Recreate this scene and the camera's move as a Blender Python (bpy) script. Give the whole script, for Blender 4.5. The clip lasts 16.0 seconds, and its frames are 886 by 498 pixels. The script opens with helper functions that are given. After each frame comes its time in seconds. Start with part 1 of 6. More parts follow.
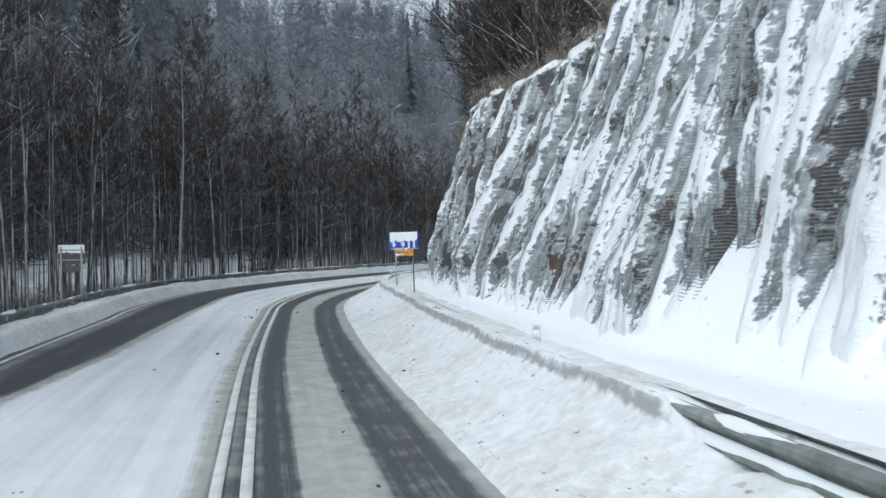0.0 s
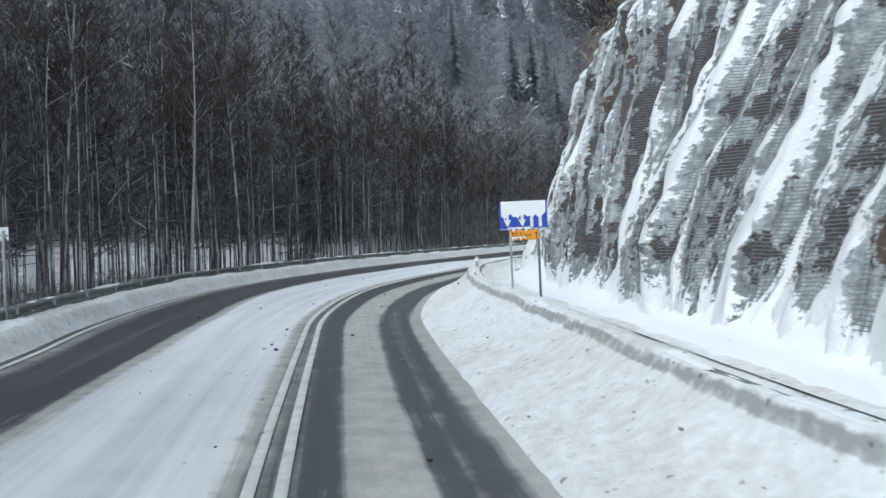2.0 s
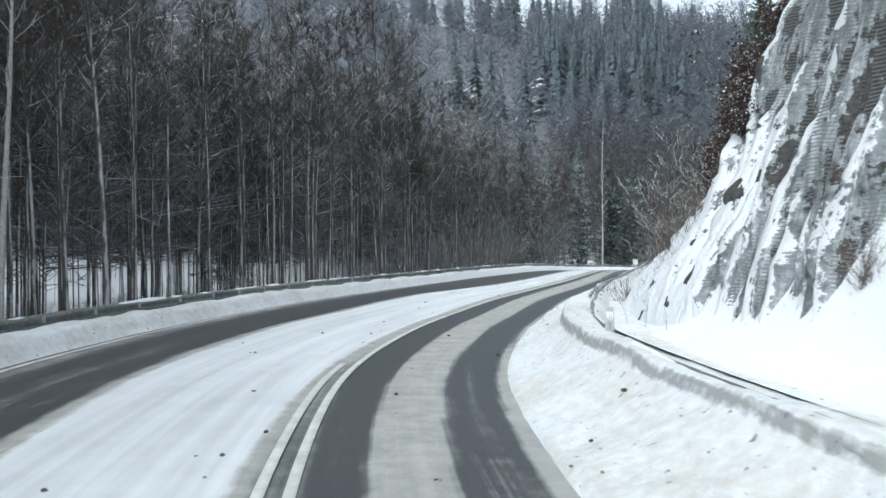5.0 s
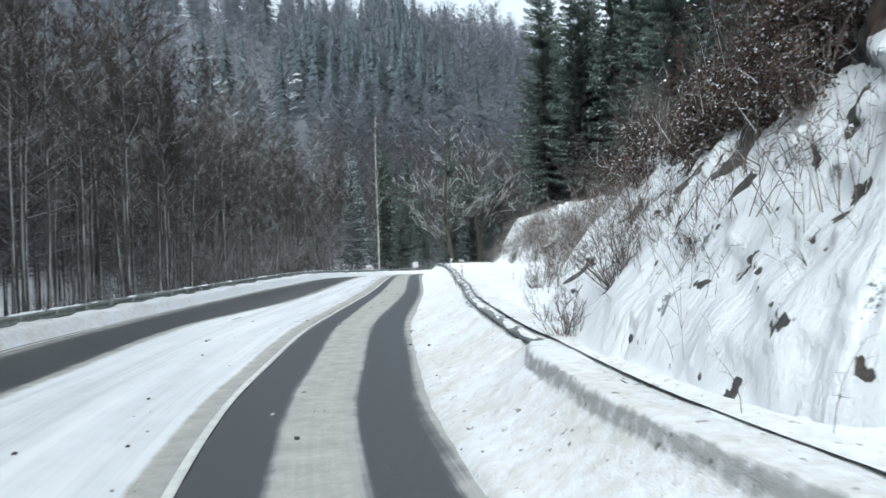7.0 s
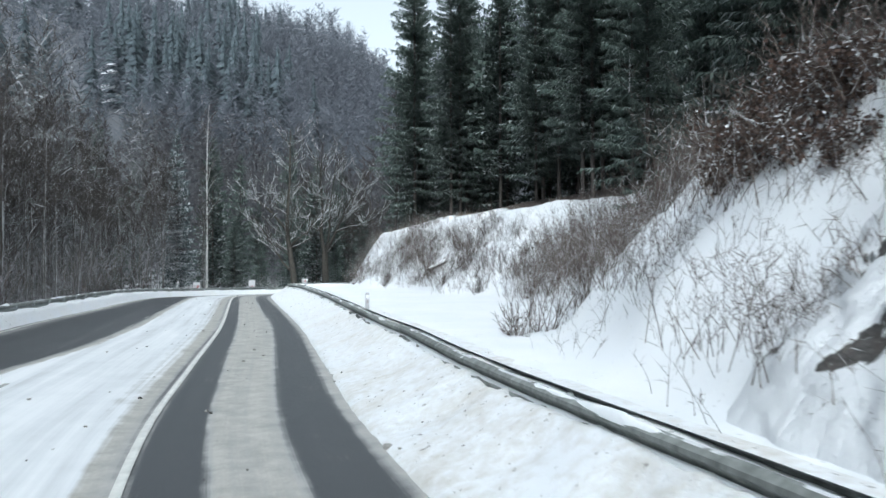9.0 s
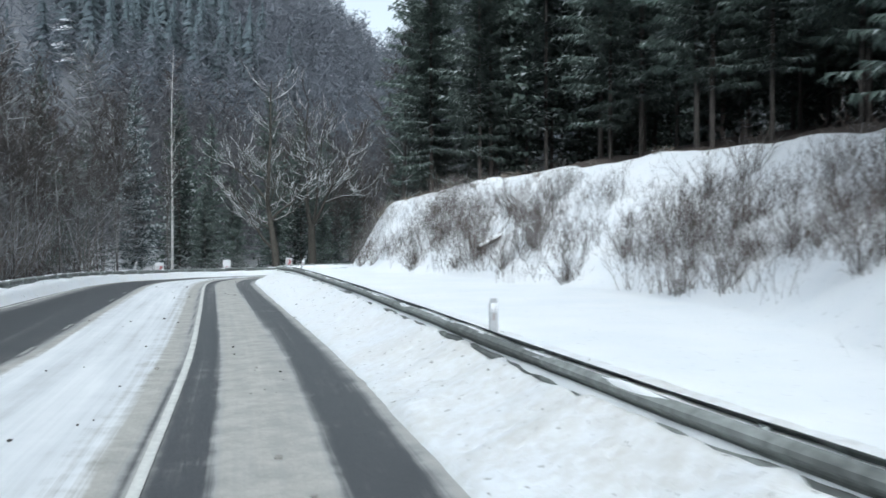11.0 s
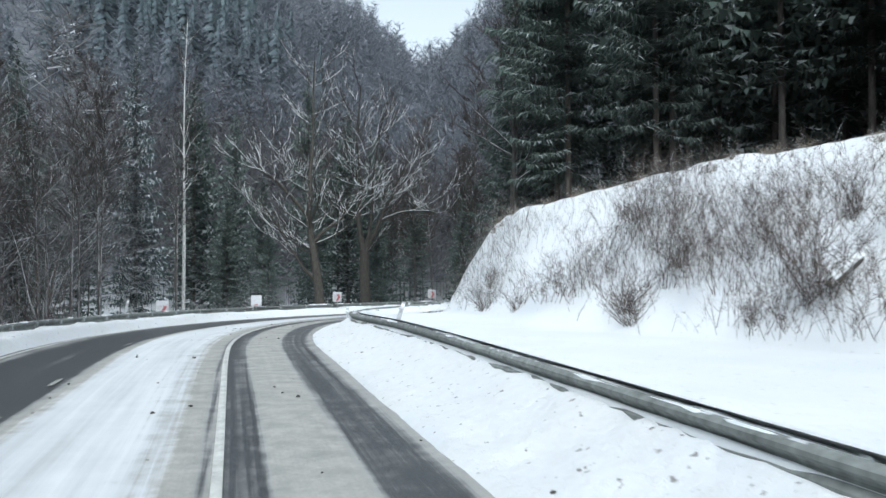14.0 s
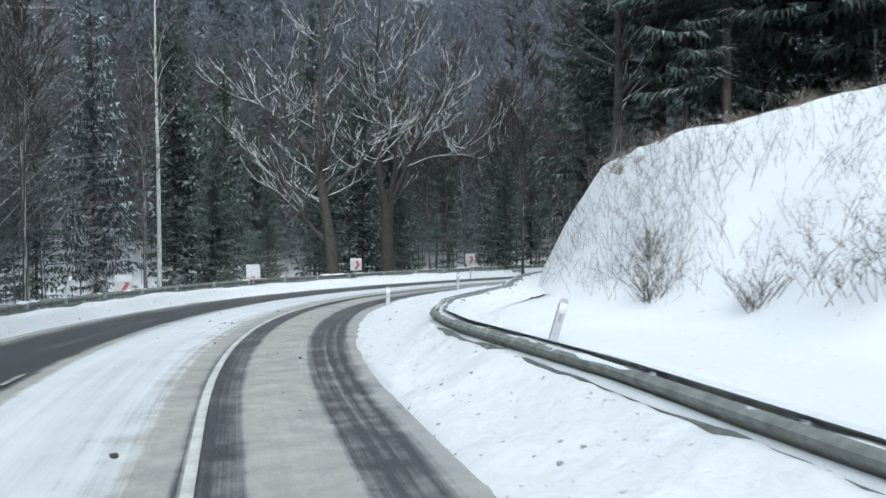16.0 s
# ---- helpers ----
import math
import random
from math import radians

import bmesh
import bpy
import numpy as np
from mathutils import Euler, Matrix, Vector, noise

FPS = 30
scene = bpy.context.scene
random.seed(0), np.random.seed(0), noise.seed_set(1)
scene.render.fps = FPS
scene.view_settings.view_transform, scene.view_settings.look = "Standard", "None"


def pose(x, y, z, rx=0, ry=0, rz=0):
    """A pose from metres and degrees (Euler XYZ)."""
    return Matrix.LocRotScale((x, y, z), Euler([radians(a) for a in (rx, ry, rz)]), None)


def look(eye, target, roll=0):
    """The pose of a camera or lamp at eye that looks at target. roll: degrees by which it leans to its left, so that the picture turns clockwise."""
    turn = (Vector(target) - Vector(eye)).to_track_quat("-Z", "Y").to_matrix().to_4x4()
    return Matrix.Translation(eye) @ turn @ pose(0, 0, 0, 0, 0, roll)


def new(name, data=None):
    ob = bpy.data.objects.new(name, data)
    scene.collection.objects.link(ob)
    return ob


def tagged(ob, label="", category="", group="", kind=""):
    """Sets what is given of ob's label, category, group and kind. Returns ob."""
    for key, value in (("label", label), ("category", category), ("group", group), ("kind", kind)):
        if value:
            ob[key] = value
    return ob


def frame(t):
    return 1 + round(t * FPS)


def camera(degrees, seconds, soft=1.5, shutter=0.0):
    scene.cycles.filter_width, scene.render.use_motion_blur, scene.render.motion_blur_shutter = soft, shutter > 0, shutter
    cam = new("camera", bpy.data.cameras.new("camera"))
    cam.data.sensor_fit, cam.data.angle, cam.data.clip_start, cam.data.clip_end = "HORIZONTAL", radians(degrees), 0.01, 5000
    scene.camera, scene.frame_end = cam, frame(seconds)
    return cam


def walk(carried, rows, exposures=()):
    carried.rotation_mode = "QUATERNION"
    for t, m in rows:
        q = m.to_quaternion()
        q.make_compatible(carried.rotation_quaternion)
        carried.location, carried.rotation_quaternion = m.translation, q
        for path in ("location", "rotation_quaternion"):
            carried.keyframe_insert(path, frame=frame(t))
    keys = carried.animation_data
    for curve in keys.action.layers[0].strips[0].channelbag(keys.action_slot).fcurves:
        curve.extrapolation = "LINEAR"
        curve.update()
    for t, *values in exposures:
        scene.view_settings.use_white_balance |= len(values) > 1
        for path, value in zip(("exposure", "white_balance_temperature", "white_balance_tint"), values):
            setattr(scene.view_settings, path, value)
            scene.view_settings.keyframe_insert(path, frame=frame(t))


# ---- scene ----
cam = camera(56.2, 16.0, soft=1.5, shutter=0.25)
PATH = [
    (0, (1.907, -0.755, 2.159), (1.832, 1.243, 2.151), -0.5),
    (0.5, (1.32, 1.912, 2.141), (1.23, 3.909, 2.103), -1.1),
    (1, (0.679, 4.639, 2.155), (0.535, 6.633, 2.12), -1.1),
    (1.5, (0.032, 7.244, 2.127), (-0.124, 9.238, 2.084), -1.0),
    (2, (-0.652, 9.885, 2.093), (-0.821, 11.877, 2.044), -1.1),
    (2.5, (-1.251, 12.466, 2.073), (-1.415, 14.459, 2.067), -1.0),
    (3, (-1.902, 15.058, 2.044), (-2.013, 17.055, 2.034), -0.8),
    (3.5, (-2.52, 17.568, 2.044), (-2.619, 19.565, 2.034), -0.8),
    (3.7, (-2.769, 18.566, 2.048), (-2.868, 20.564, 2.044), -0.5),
    (5.8, (-4.812, 28.668, 2.034), (-4.649, 30.661, 2.028), -0.7),
    (6, (-4.913, 29.596, 2.035), (-4.704, 31.586, 2.031), -0.8),
    (6.5, (-5.029, 31.878, 2.057), (-4.711, 33.852, 2.062), -0.7),
    (7, (-5.101, 34.397, 2.103), (-4.51, 36.308, 2.096), -2.0),
    (7.5, (-5.054, 36.941, 2.149), (-4.375, 38.822, 2.138), -2.0),
    (8, (-4.978, 39.627, 2.17), (-4.167, 41.455, 2.164), -1.8),
    (8.2, (-4.851, 40.762, 2.179), (-3.995, 42.569, 2.176), -1.6),
    (10.3, (-2.166, 53.2, 2.135), (-1.059, 54.865, 2.191), 0.5),
    (10.5, (-1.829, 54.449, 2.132), (-0.712, 56.108, 2.162), 0.4),
    (11, (-0.864, 57.723, 2.128), (0.184, 59.426, 2.102), -0.1),
    (11.5, (0.013, 60.855, 2.117), (0.935, 62.629, 2.115), 0.7),
    (12, (0.875, 63.968, 2.111), (1.821, 65.73, 2.132), 0.3),
    (12.5, (1.716, 66.955, 2.097), (2.654, 68.721, 2.115), 0.3),
    (13, (2.479, 69.859, 2.08), (3.457, 71.603, 2.115), -0.0),
    (13.5, (3.224, 72.689, 2.068), (4.22, 74.423, 2.106), 0.1),
    (14, (4.036, 75.501, 2.07), (5.044, 77.228, 2.113), -0.2),
    (14.5, (4.848, 78.32, 2.061), (5.86, 80.044, 2.105), 0.2),
    (15, (5.72, 81.171, 2.067), (6.744, 82.89, 2.063), 0.1),
    (15.5, (6.602, 84.063, 2.104), (7.625, 85.781, 2.099), -0.0),
    (16, (7.518, 86.946, 2.12), (8.539, 88.665, 2.062), -0.5),
]
walk(cam, [(t, look(eye, target, roll)) for t, eye, target, roll in PATH], [(0, 0.10, 5750, 2), (3.5, 0.46, 5800, 2), (7, 0.60, 5850, 2), (10.5, 0.42, 5750, 2), (13, 0.46, 5750, 2), (14.9, 0.46, 5800, 2), (15.5, 0.38, 5750, 2), (16, 0.38, 5750, 2)])

# ---------------------------------------------------------------- light
world = bpy.data.worlds.new("overcast_sky")
scene.world = world
world.use_nodes = True
wn, wl = world.node_tree.nodes, world.node_tree.links
wn.clear()
sky = wn.new("ShaderNodeTexSky")
sky.sky_type = "NISHITA"
sky.sun_disc = False
sky.sun_elevation, sky.sun_rotation = radians(38), radians(207)
sky.air_density, sky.dust_density, sky.ozone_density = 1.0, 4.0, 1.0
grey = wn.new("ShaderNodeHueSaturation")
grey.inputs["Saturation"].default_value = 0.22
back = wn.new("ShaderNodeBackground")
back.inputs["Strength"].default_value = 0.17
wout = wn.new("ShaderNodeOutputWorld")
wl.new(sky.outputs[0], grey.inputs["Color"])
wl.new(grey.outputs[0], back.inputs["Color"])
wl.new(back.outputs[0], wout.inputs["Surface"])

sun = new("sun", bpy.data.lights.new("sun", "SUN"))
sun.data.energy, sun.data.angle, sun.data.color = 0.5, radians(40), (1.0, 0.97, 0.93)
sun.matrix_world = look((0, 0, 60), (16, 31, 0))

# ---------------------------------------------------------------- materials


def material(name):
    m = bpy.data.materials.new(name)
    m.use_nodes = True
    nt = m.node_tree
    return m, nt.nodes, nt.links, nt.nodes["Principled BSDF"]


def add(nodes, links, kind, inputs=None, **props):
    n = nodes.new(kind)
    for key, value in props.items():
        setattr(n, key, value)
    for key, value in (inputs or {}).items():
        if isinstance(value, bpy.types.NodeSocket):
            links.new(value, n.inputs[key])
        else:
            n.inputs[key].default_value = value
    return n


def ramp(nodes, links, fac, stops):
    n = nodes.new("ShaderNodeValToRGB")
    links.new(fac, n.inputs["Fac"])
    e = n.color_ramp.elements
    while len(e) < len(stops):
        e.new(0.5)
    for k, (p, c) in enumerate(stops):
        e[k].position = p
        e[k].color = (*c, 1) if len(c) == 3 else c
    return n.outputs["Color"]


def mathn(nodes, links, op, a, b=0.0, c=None, clamp=False):
    n = nodes.new("ShaderNodeMath")
    n.operation, n.use_clamp = op, clamp
    for k, v in enumerate((a, b) if c is None else (a, b, c)):
        if isinstance(v, bpy.types.NodeSocket):
            links.new(v, n.inputs[k])
        else:
            n.inputs[k].default_value = v
    return n.outputs[0]


def mixc(nodes, links, fac, a, b):
    n = nodes.new("ShaderNodeMix")
    n.data_type = "RGBA"
    for key, v in (("Factor", fac), ("A", a), ("B", b)):
        sock = [i for i in n.inputs if i.name == key and (key == "Factor" and i.type == "VALUE" or key != "Factor" and i.type == "RGBA")][0]
        if isinstance(v, bpy.types.NodeSocket):
            links.new(v, sock)
        else:
            sock.default_value = v if key == "Factor" else (*v, 1)
    return [o for o in n.outputs if o.type == "RGBA"][0]


def bump(nodes, links, bsdf, height, strength=0.5, distance=0.02):
    n = nodes.new("ShaderNodeBump")
    n.inputs["Strength"].default_value, n.inputs["Distance"].default_value = strength, distance
    links.new(height, n.inputs["Height"])
    links.new(n.outputs[0], bsdf.inputs["Normal"])


def noise_tex(nodes, links, scale, detail=5, rough=0.55, vector=None):
    n = add(nodes, links, "ShaderNodeTexNoise", {"Scale": scale, "Detail": detail, "Roughness": rough})
    if vector is not None:
        links.new(vector, n.inputs["Vector"])
    return n.outputs["Fac"]


def simple(name, colour, rough=0.7, metal=0.0, vary=0.25, scale=6.0, bumpy=0.2, dist=0.01):
    m, n, l, b = material(name)
    co = n.new("ShaderNodeTexCoord").outputs["Object"]
    f = noise_tex(n, l, scale, 6, 0.6, co)
    f2 = noise_tex(n, l, scale * 7, 3, 0.6, co)
    lo = tuple(c * (1 - vary) for c in colour)
    hi = tuple(min(1, c * (1 + vary)) for c in colour)
    c = ramp(n, l, mathn(n, l, "ADD", mathn(n, l, "MULTIPLY", f, 0.7), mathn(n, l, "MULTIPLY", f2, 0.3)), [(0.3, lo), (0.7, hi)])
    l.new(c, b.inputs["Base Color"])
    b.inputs["Roughness"].default_value, b.inputs["Metallic"].default_value = rough, metal
    bump(n, l, b, f2, bumpy, dist)
    return m


def snow_material(name, dirt=0.0, lumps=7.0, litter=0.0, relief=0.5, depth=0.05):
    m, n, l, b = material(name)
    pos = n.new("ShaderNodeNewGeometry").outputs["Position"]
    big = noise_tex(n, l, 0.6, 4, 0.5, pos)
    mid = noise_tex(n, l, lumps, 5, 0.6, pos)
    fine = noise_tex(n, l, 45, 3, 0.6, pos)
    c = ramp(n, l, big, [(0.3, (0.85, 0.875, 0.905)), (0.7, (0.91, 0.92, 0.93))])
    if dirt:
        k = mathn(n, l, "MULTIPLY", ramp(n, l, mathn(n, l, "ADD", mathn(n, l, "MULTIPLY", mid, 0.5), mathn(n, l, "MULTIPLY", big, 0.5)), [(0.42, (0, 0, 0)), (0.66, (1, 1, 1))]), dirt)
        way = add(n, l, "ShaderNodeSeparateXYZ", {"Vector": pos}).outputs["Y"]
        k = mathn(n, l, "MULTIPLY", k, add(n, l, "ShaderNodeMapRange", {"Value": way, "From Min": 55.0, "From Max": 80.0, "To Min": 1.0, "To Max": 0.3}).outputs[0])
        c = mixc(n, l, k, c, (0.57, 0.535, 0.465))
        # darker grey along the steep face, broken up by noise
        face_grey = n.new("ShaderNodeAttribute")
        face_grey.attribute_name = "face_grey"
        k = ramp(n, l, mathn(n, l, "ADD", face_grey.outputs["Fac"], mathn(n, l, "MULTIPLY", mathn(n, l, "SUBTRACT", mid, 0.5), 1.3)), [(0.40, (0, 0, 0)), (0.85, (1, 1, 1))])
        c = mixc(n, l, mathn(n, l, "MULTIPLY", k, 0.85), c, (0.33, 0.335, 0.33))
    if litter:
        v = add(n, l, "ShaderNodeTexNoise", {"Vector": pos, "Scale": 9.0, "Detail": 2.0}).outputs["Fac"]
        k = mathn(n, l, "MULTIPLY", ramp(n, l, v, [(0.68, (0, 0, 0)), (0.74, (1, 1, 1))]), litter)
        c = mixc(n, l, k, c, (0.13, 0.11, 0.09))
    l.new(c, b.inputs["Base Color"])
    b.inputs["Roughness"].default_value = 0.75
    b.inputs["Subsurface Weight"].default_value = 0.0
    bump(n, l, b, mathn(n, l, "ADD", mid, mathn(n, l, "MULTIPLY", fine, 0.3)), relief, depth)
    return m


SNOW = snow_material("fresh_snow", 0.0, 5.0)
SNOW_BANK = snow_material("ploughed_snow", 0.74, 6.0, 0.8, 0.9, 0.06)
SNOW_FOREST = snow_material("forest_floor_snow", 0.0, 3.2, 0.25, 0.5, 0.07)


def needle_litter(m):
    # where the canopy keeps the snow off, brown needles and leaves lie open
    n, l, b = m.node_tree.nodes, m.node_tree.links, m.node_tree.nodes["Principled BSDF"]
    a = n.new("ShaderNodeAttribute")
    a.attribute_name = "litter"
    pos = n.new("ShaderNodeNewGeometry").outputs["Position"]
    f = noise_tex(n, l, 1.1, 6, 0.7, pos)
    g = noise_tex(n, l, 12, 4, 0.7, pos)
    brown = ramp(n, l, g, [(0.3, (0.035, 0.028, 0.025)), (0.7, (0.11, 0.085, 0.072))])
    k = ramp(n, l, mathn(n, l, "ADD", a.outputs["Fac"], mathn(n, l, "MULTIPLY", mathn(n, l, "SUBTRACT", f, 0.5), 1.1)), [(0.42, (0, 0, 0)), (0.58, (1, 1, 1))])
    old = b.inputs["Base Color"].links[0].from_socket
    # haze put into the far hillside's ground as a blue-grey colour
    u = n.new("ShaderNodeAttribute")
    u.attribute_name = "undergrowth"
    far_haze = ramp(n, l, noise_tex(n, l, 0.25, 8, 0.75, pos), [(0.3, (0.082, 0.089, 0.104)), (0.75, (0.125, 0.134, 0.154))])
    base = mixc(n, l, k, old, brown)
    l.new(mixc(n, l, u.outputs["Fac"], base, far_haze), b.inputs["Base Color"])


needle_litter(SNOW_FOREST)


def road_material():
    # UV: x is the offset from the centre line in metres, y the distance along it
    m, n, l, b = material("winter_road")
    uv = n.new("ShaderNodeUVMap")
    uv.uv_map = "road"
    sep = add(n, l, "ShaderNodeSeparateXYZ", {"Vector": uv.outputs[0]})
    d, s = sep.outputs["X"], sep.outputs["Y"]
    cover = n.new("ShaderNodeAttribute")
    cover.attribute_name = "snow_cover"
    stretched = add(n, l, "ShaderNodeCombineXYZ", {"X": mathn(n, l, "MULTIPLY", d, 10.0), "Y": mathn(n, l, "MULTIPLY", s, 0.05)}).outputs[0]
    streak = noise_tex(n, l, 1.0, 6, 0.65, stretched)
    fine_v = add(n, l, "ShaderNodeCombineXYZ", {"X": mathn(n, l, "MULTIPLY", d, 45.0), "Y": mathn(n, l, "MULTIPLY", s, 0.08)}).outputs[0]
    fine = noise_tex(n, l, 1.0, 4, 0.6, fine_v)
    pos = n.new("ShaderNodeNewGeometry").outputs["Position"]
    blot = noise_tex(n, l, 1.3, 6, 0.65, pos)
    grit = noise_tex(n, l, 28, 4, 0.7, pos)
    k = mathn(n, l, "ADD", cover.outputs["Fac"], mathn(n, l, "MULTIPLY", mathn(n, l, "SUBTRACT", streak, 0.5), 0.52))
    k = mathn(n, l, "ADD", k, mathn(n, l, "MULTIPLY", mathn(n, l, "SUBTRACT", blot, 0.5), 0.28))
    k = mathn(n, l, "ADD", k, mathn(n, l, "MULTIPLY", mathn(n, l, "SUBTRACT", fine, 0.5), 0.16))
    lumps = noise_tex(n, l, 2.6, 5, 0.6, pos)
    k = mathn(n, l, "ADD", k, mathn(n, l, "MULTIPLY", mathn(n, l, "SUBTRACT", lumps, 0.5), 0.16))
    asphalt = ramp(n, l, grit, [(0.3, (0.045, 0.048, 0.052)), (0.7, (0.085, 0.088, 0.092))])
    slush = ramp(n, l, blot, [(0.3, (0.32, 0.32, 0.31)), (0.7, (0.46, 0.455, 0.44))])
    packed = ramp(n, l, mathn(n, l, "ADD", mathn(n, l, "MULTIPLY", grit, 0.35), mathn(n, l, "ADD", mathn(n, l, "MULTIPLY", streak, 0.15), mathn(n, l, "MULTIPLY", lumps, 0.50))), [(0.33, (0.29, 0.28, 0.255)), (0.48, (0.41, 0.40, 0.37)), (0.62, (0.51, 0.50, 0.465))])
    drag = noise_tex(n, l, 1.0, 5, 0.6, add(n, l, "ShaderNodeCombineXYZ", {"X": mathn(n, l, "MULTIPLY", d, 2.6), "Y": mathn(n, l, "MULTIPLY", s, 0.09), "Z": 3.7}).outputs[0])
    clean = ramp(n, l, mathn(n, l, "ADD", mathn(n, l, "MULTIPLY", drag, 0.6), mathn(n, l, "ADD", mathn(n, l, "MULTIPLY", blot, 0.2), mathn(n, l, "MULTIPLY", streak, 0.2))), [(0.36, (0.58, 0.59, 0.60)), (0.47, (0.69, 0.71, 0.73)), (0.6, (0.80, 0.815, 0.83))])
    a = mixc(n, l, ramp(n, l, k, [(0.12, (0, 0, 0)), (0.36, (1, 1, 1))]), asphalt, slush)
    a = mixc(n, l, ramp(n, l, k, [(0.36, (0, 0, 0)), (0.58, (1, 1, 1))]), a, packed)
    a = mixc(n, l, ramp(n, l, k, [(0.70, (0, 0, 0)), (0.95, (1, 1, 1))]), a, clean)
    l.new(a, b.inputs["Base Color"])
    r = ramp(n, l, k, [(0.1, (0.42, 0.42, 0.42)), (0.5, (0.8, 0.8, 0.8))])
    l.new(r, b.inputs["Roughness"])
    bump(n, l, b, mathn(n, l, "ADD", mathn(n, l, "MULTIPLY", streak, 0.4), mathn(n, l, "ADD", grit, mathn(n, l, "MULTIPLY", blot, 0.8))), 0.45, 0.02)
    return m


def bark_material(name, dark, light, snow_amount=0.5, scale=5.0, snow_at=0.45, wind=0.0):
    # bark with snow lying on what faces up
    m, n, l, b = material(name)
    geo = n.new("ShaderNodeNewGeometry")
    co = n.new("ShaderNodeTexCoord").outputs["Object"]
    st = add(n, l, "ShaderNodeMapping", {"Vector": co, "Scale": (scale, scale, scale * 0.25)}).outputs[0]
    f = noise_tex(n, l, 3.0, 5, 0.65, st)
    big = noise_tex(n, l, 1.7, 3, 0.5, co)
    c = ramp(n, l, f, [(0.3, dark), (0.72, light)])
    rnd = n.new("ShaderNodeObjectInfo").outputs["Random"]
    hue = add(n, l, "ShaderNodeHueSaturation", {"Color": c, "Value": mathn(n, l, "ADD", 0.75, mathn(n, l, "MULTIPLY", rnd, 0.5))}).outputs[0]
    up = add(n, l, "ShaderNodeSeparateXYZ", {"Vector": geo.outputs["Normal"]}).outputs["Z"]
    k = mathn(n, l, "ADD", up, mathn(n, l, "MULTIPLY", mathn(n, l, "SUBTRACT", big, 0.5), 0.9))
    k = ramp(n, l, k, [(snow_at, (0, 0, 0)), (snow_at + 0.17, (1, 1, 1))])
    k = mathn(n, l, "MULTIPLY", k, snow_amount)
    if wind:
        # snow driven against one flank sticks in broken streaks
        face = add(n, l, "ShaderNodeVectorMath", {0: geo.outputs["Normal"], 1: (0.80, -0.58, 0.15)}, operation="DOT_PRODUCT").outputs["Value"]
        rag = noise_tex(n, l, 1.0, 4, 0.65, add(n, l, "ShaderNodeMapping", {"Vector": geo.outputs["Position"], "Scale": (6.0, 6.0, 1.1)}).outputs[0])
        stuck = ramp(n, l, mathn(n, l, "ADD", face, mathn(n, l, "MULTIPLY", mathn(n, l, "SUBTRACT", rag, 0.5), 2.6)), [(0.75, (0, 0, 0)), (1.0, (1, 1, 1))])
        k = mathn(n, l, "MAXIMUM", k, mathn(n, l, "MULTIPLY", stuck, wind))
    l.new(mixc(n, l, k, hue, (0.82, 0.84, 0.87)), b.inputs["Base Color"])
    b.inputs["Roughness"].default_value = 0.85
    bump(n, l, b, f, 0.6, 0.02)
    return m


def twig_material(name, stops, frost=0.15, snow_at=0.5, amount=0.85):
    # fine twigs: colour by twig, some of them frosted, snow on those that lie flat
    m, n, l, b = material(name)
    geo = n.new("ShaderNodeNewGeometry")
    rnd = geo.outputs["Random Per Island"]
    c = ramp(n, l, rnd, stops)
    ob = n.new("ShaderNodeObjectInfo").outputs["Random"]
    c = add(n, l, "ShaderNodeHueSaturation", {"Color": c, "Value": mathn(n, l, "ADD", 0.7, mathn(n, l, "MULTIPLY", ob, 0.6))}).outputs[0]
    up = add(n, l, "ShaderNodeSeparateXYZ", {"Vector": geo.outputs["Normal"]}).outputs["Z"]
    shift = mathn(n, l, "FRACT", mathn(n, l, "MULTIPLY", rnd, 37.7))
    k = ramp(n, l, mathn(n, l, "ADD", up, mathn(n, l, "MULTIPLY", mathn(n, l, "SUBTRACT", shift, 0.5), 0.8)), [(snow_at, (0, 0, 0)), (min(1, snow_at + 0.2), (1, 1, 1))])
    k = mathn(n, l, "MULTIPLY", k, amount)
    k = mathn(n, l, "MAXIMUM", k, mathn(n, l, "MULTIPLY", mathn(n, l, "GREATER_THAN", shift, 1 - frost), 0.65 * amount))
    l.new(mixc(n, l, k, c, (0.80, 0.83, 0.86)), b.inputs["Base Color"])
    b.inputs["Roughness"].default_value = 0.9
    return m


ROAD = road_material()
PAINT = simple("worn_white_paint", (0.66, 0.66, 0.63), 0.6, 0, 0.25, 3.0)
GALV = simple("weathered_galvanised_steel", (0.36, 0.39, 0.39), 0.55, 0.25, 0.35, 2.5)
BEAM = bark_material("weathered_steel_beam", (0.13, 0.138, 0.132), (0.30, 0.318, 0.306), 0.7, 2.0, 0.98)
WORN = simple("worn_off_paint", (0.36, 0.36, 0.35), 0.6, 0, 0.5, 9.0)
STEEL_DARK = simple("dark_steel_post", (0.16, 0.17, 0.18), 0.5, 0.5, 0.3, 4)
BARK = bark_material("grey_brown_bark", (0.026, 0.024, 0.022), (0.115, 0.107, 0.100), 0.75, 5.0, 0.40, 0.38)
BARK_BIRCH = bark_material("white_birch_bark", (0.20, 0.195, 0.19), (0.74, 0.73, 0.715), 0.5, 7)
BARK_OAK = bark_material("mossy_oak_bark", (0.022, 0.020, 0.017), (0.075, 0.068, 0.057), 0.8, 5.0, 0.62)
BARK_SPRUCE = bark_material("spruce_bark", (0.035, 0.030, 0.028), (0.12, 0.105, 0.095), 0.3)
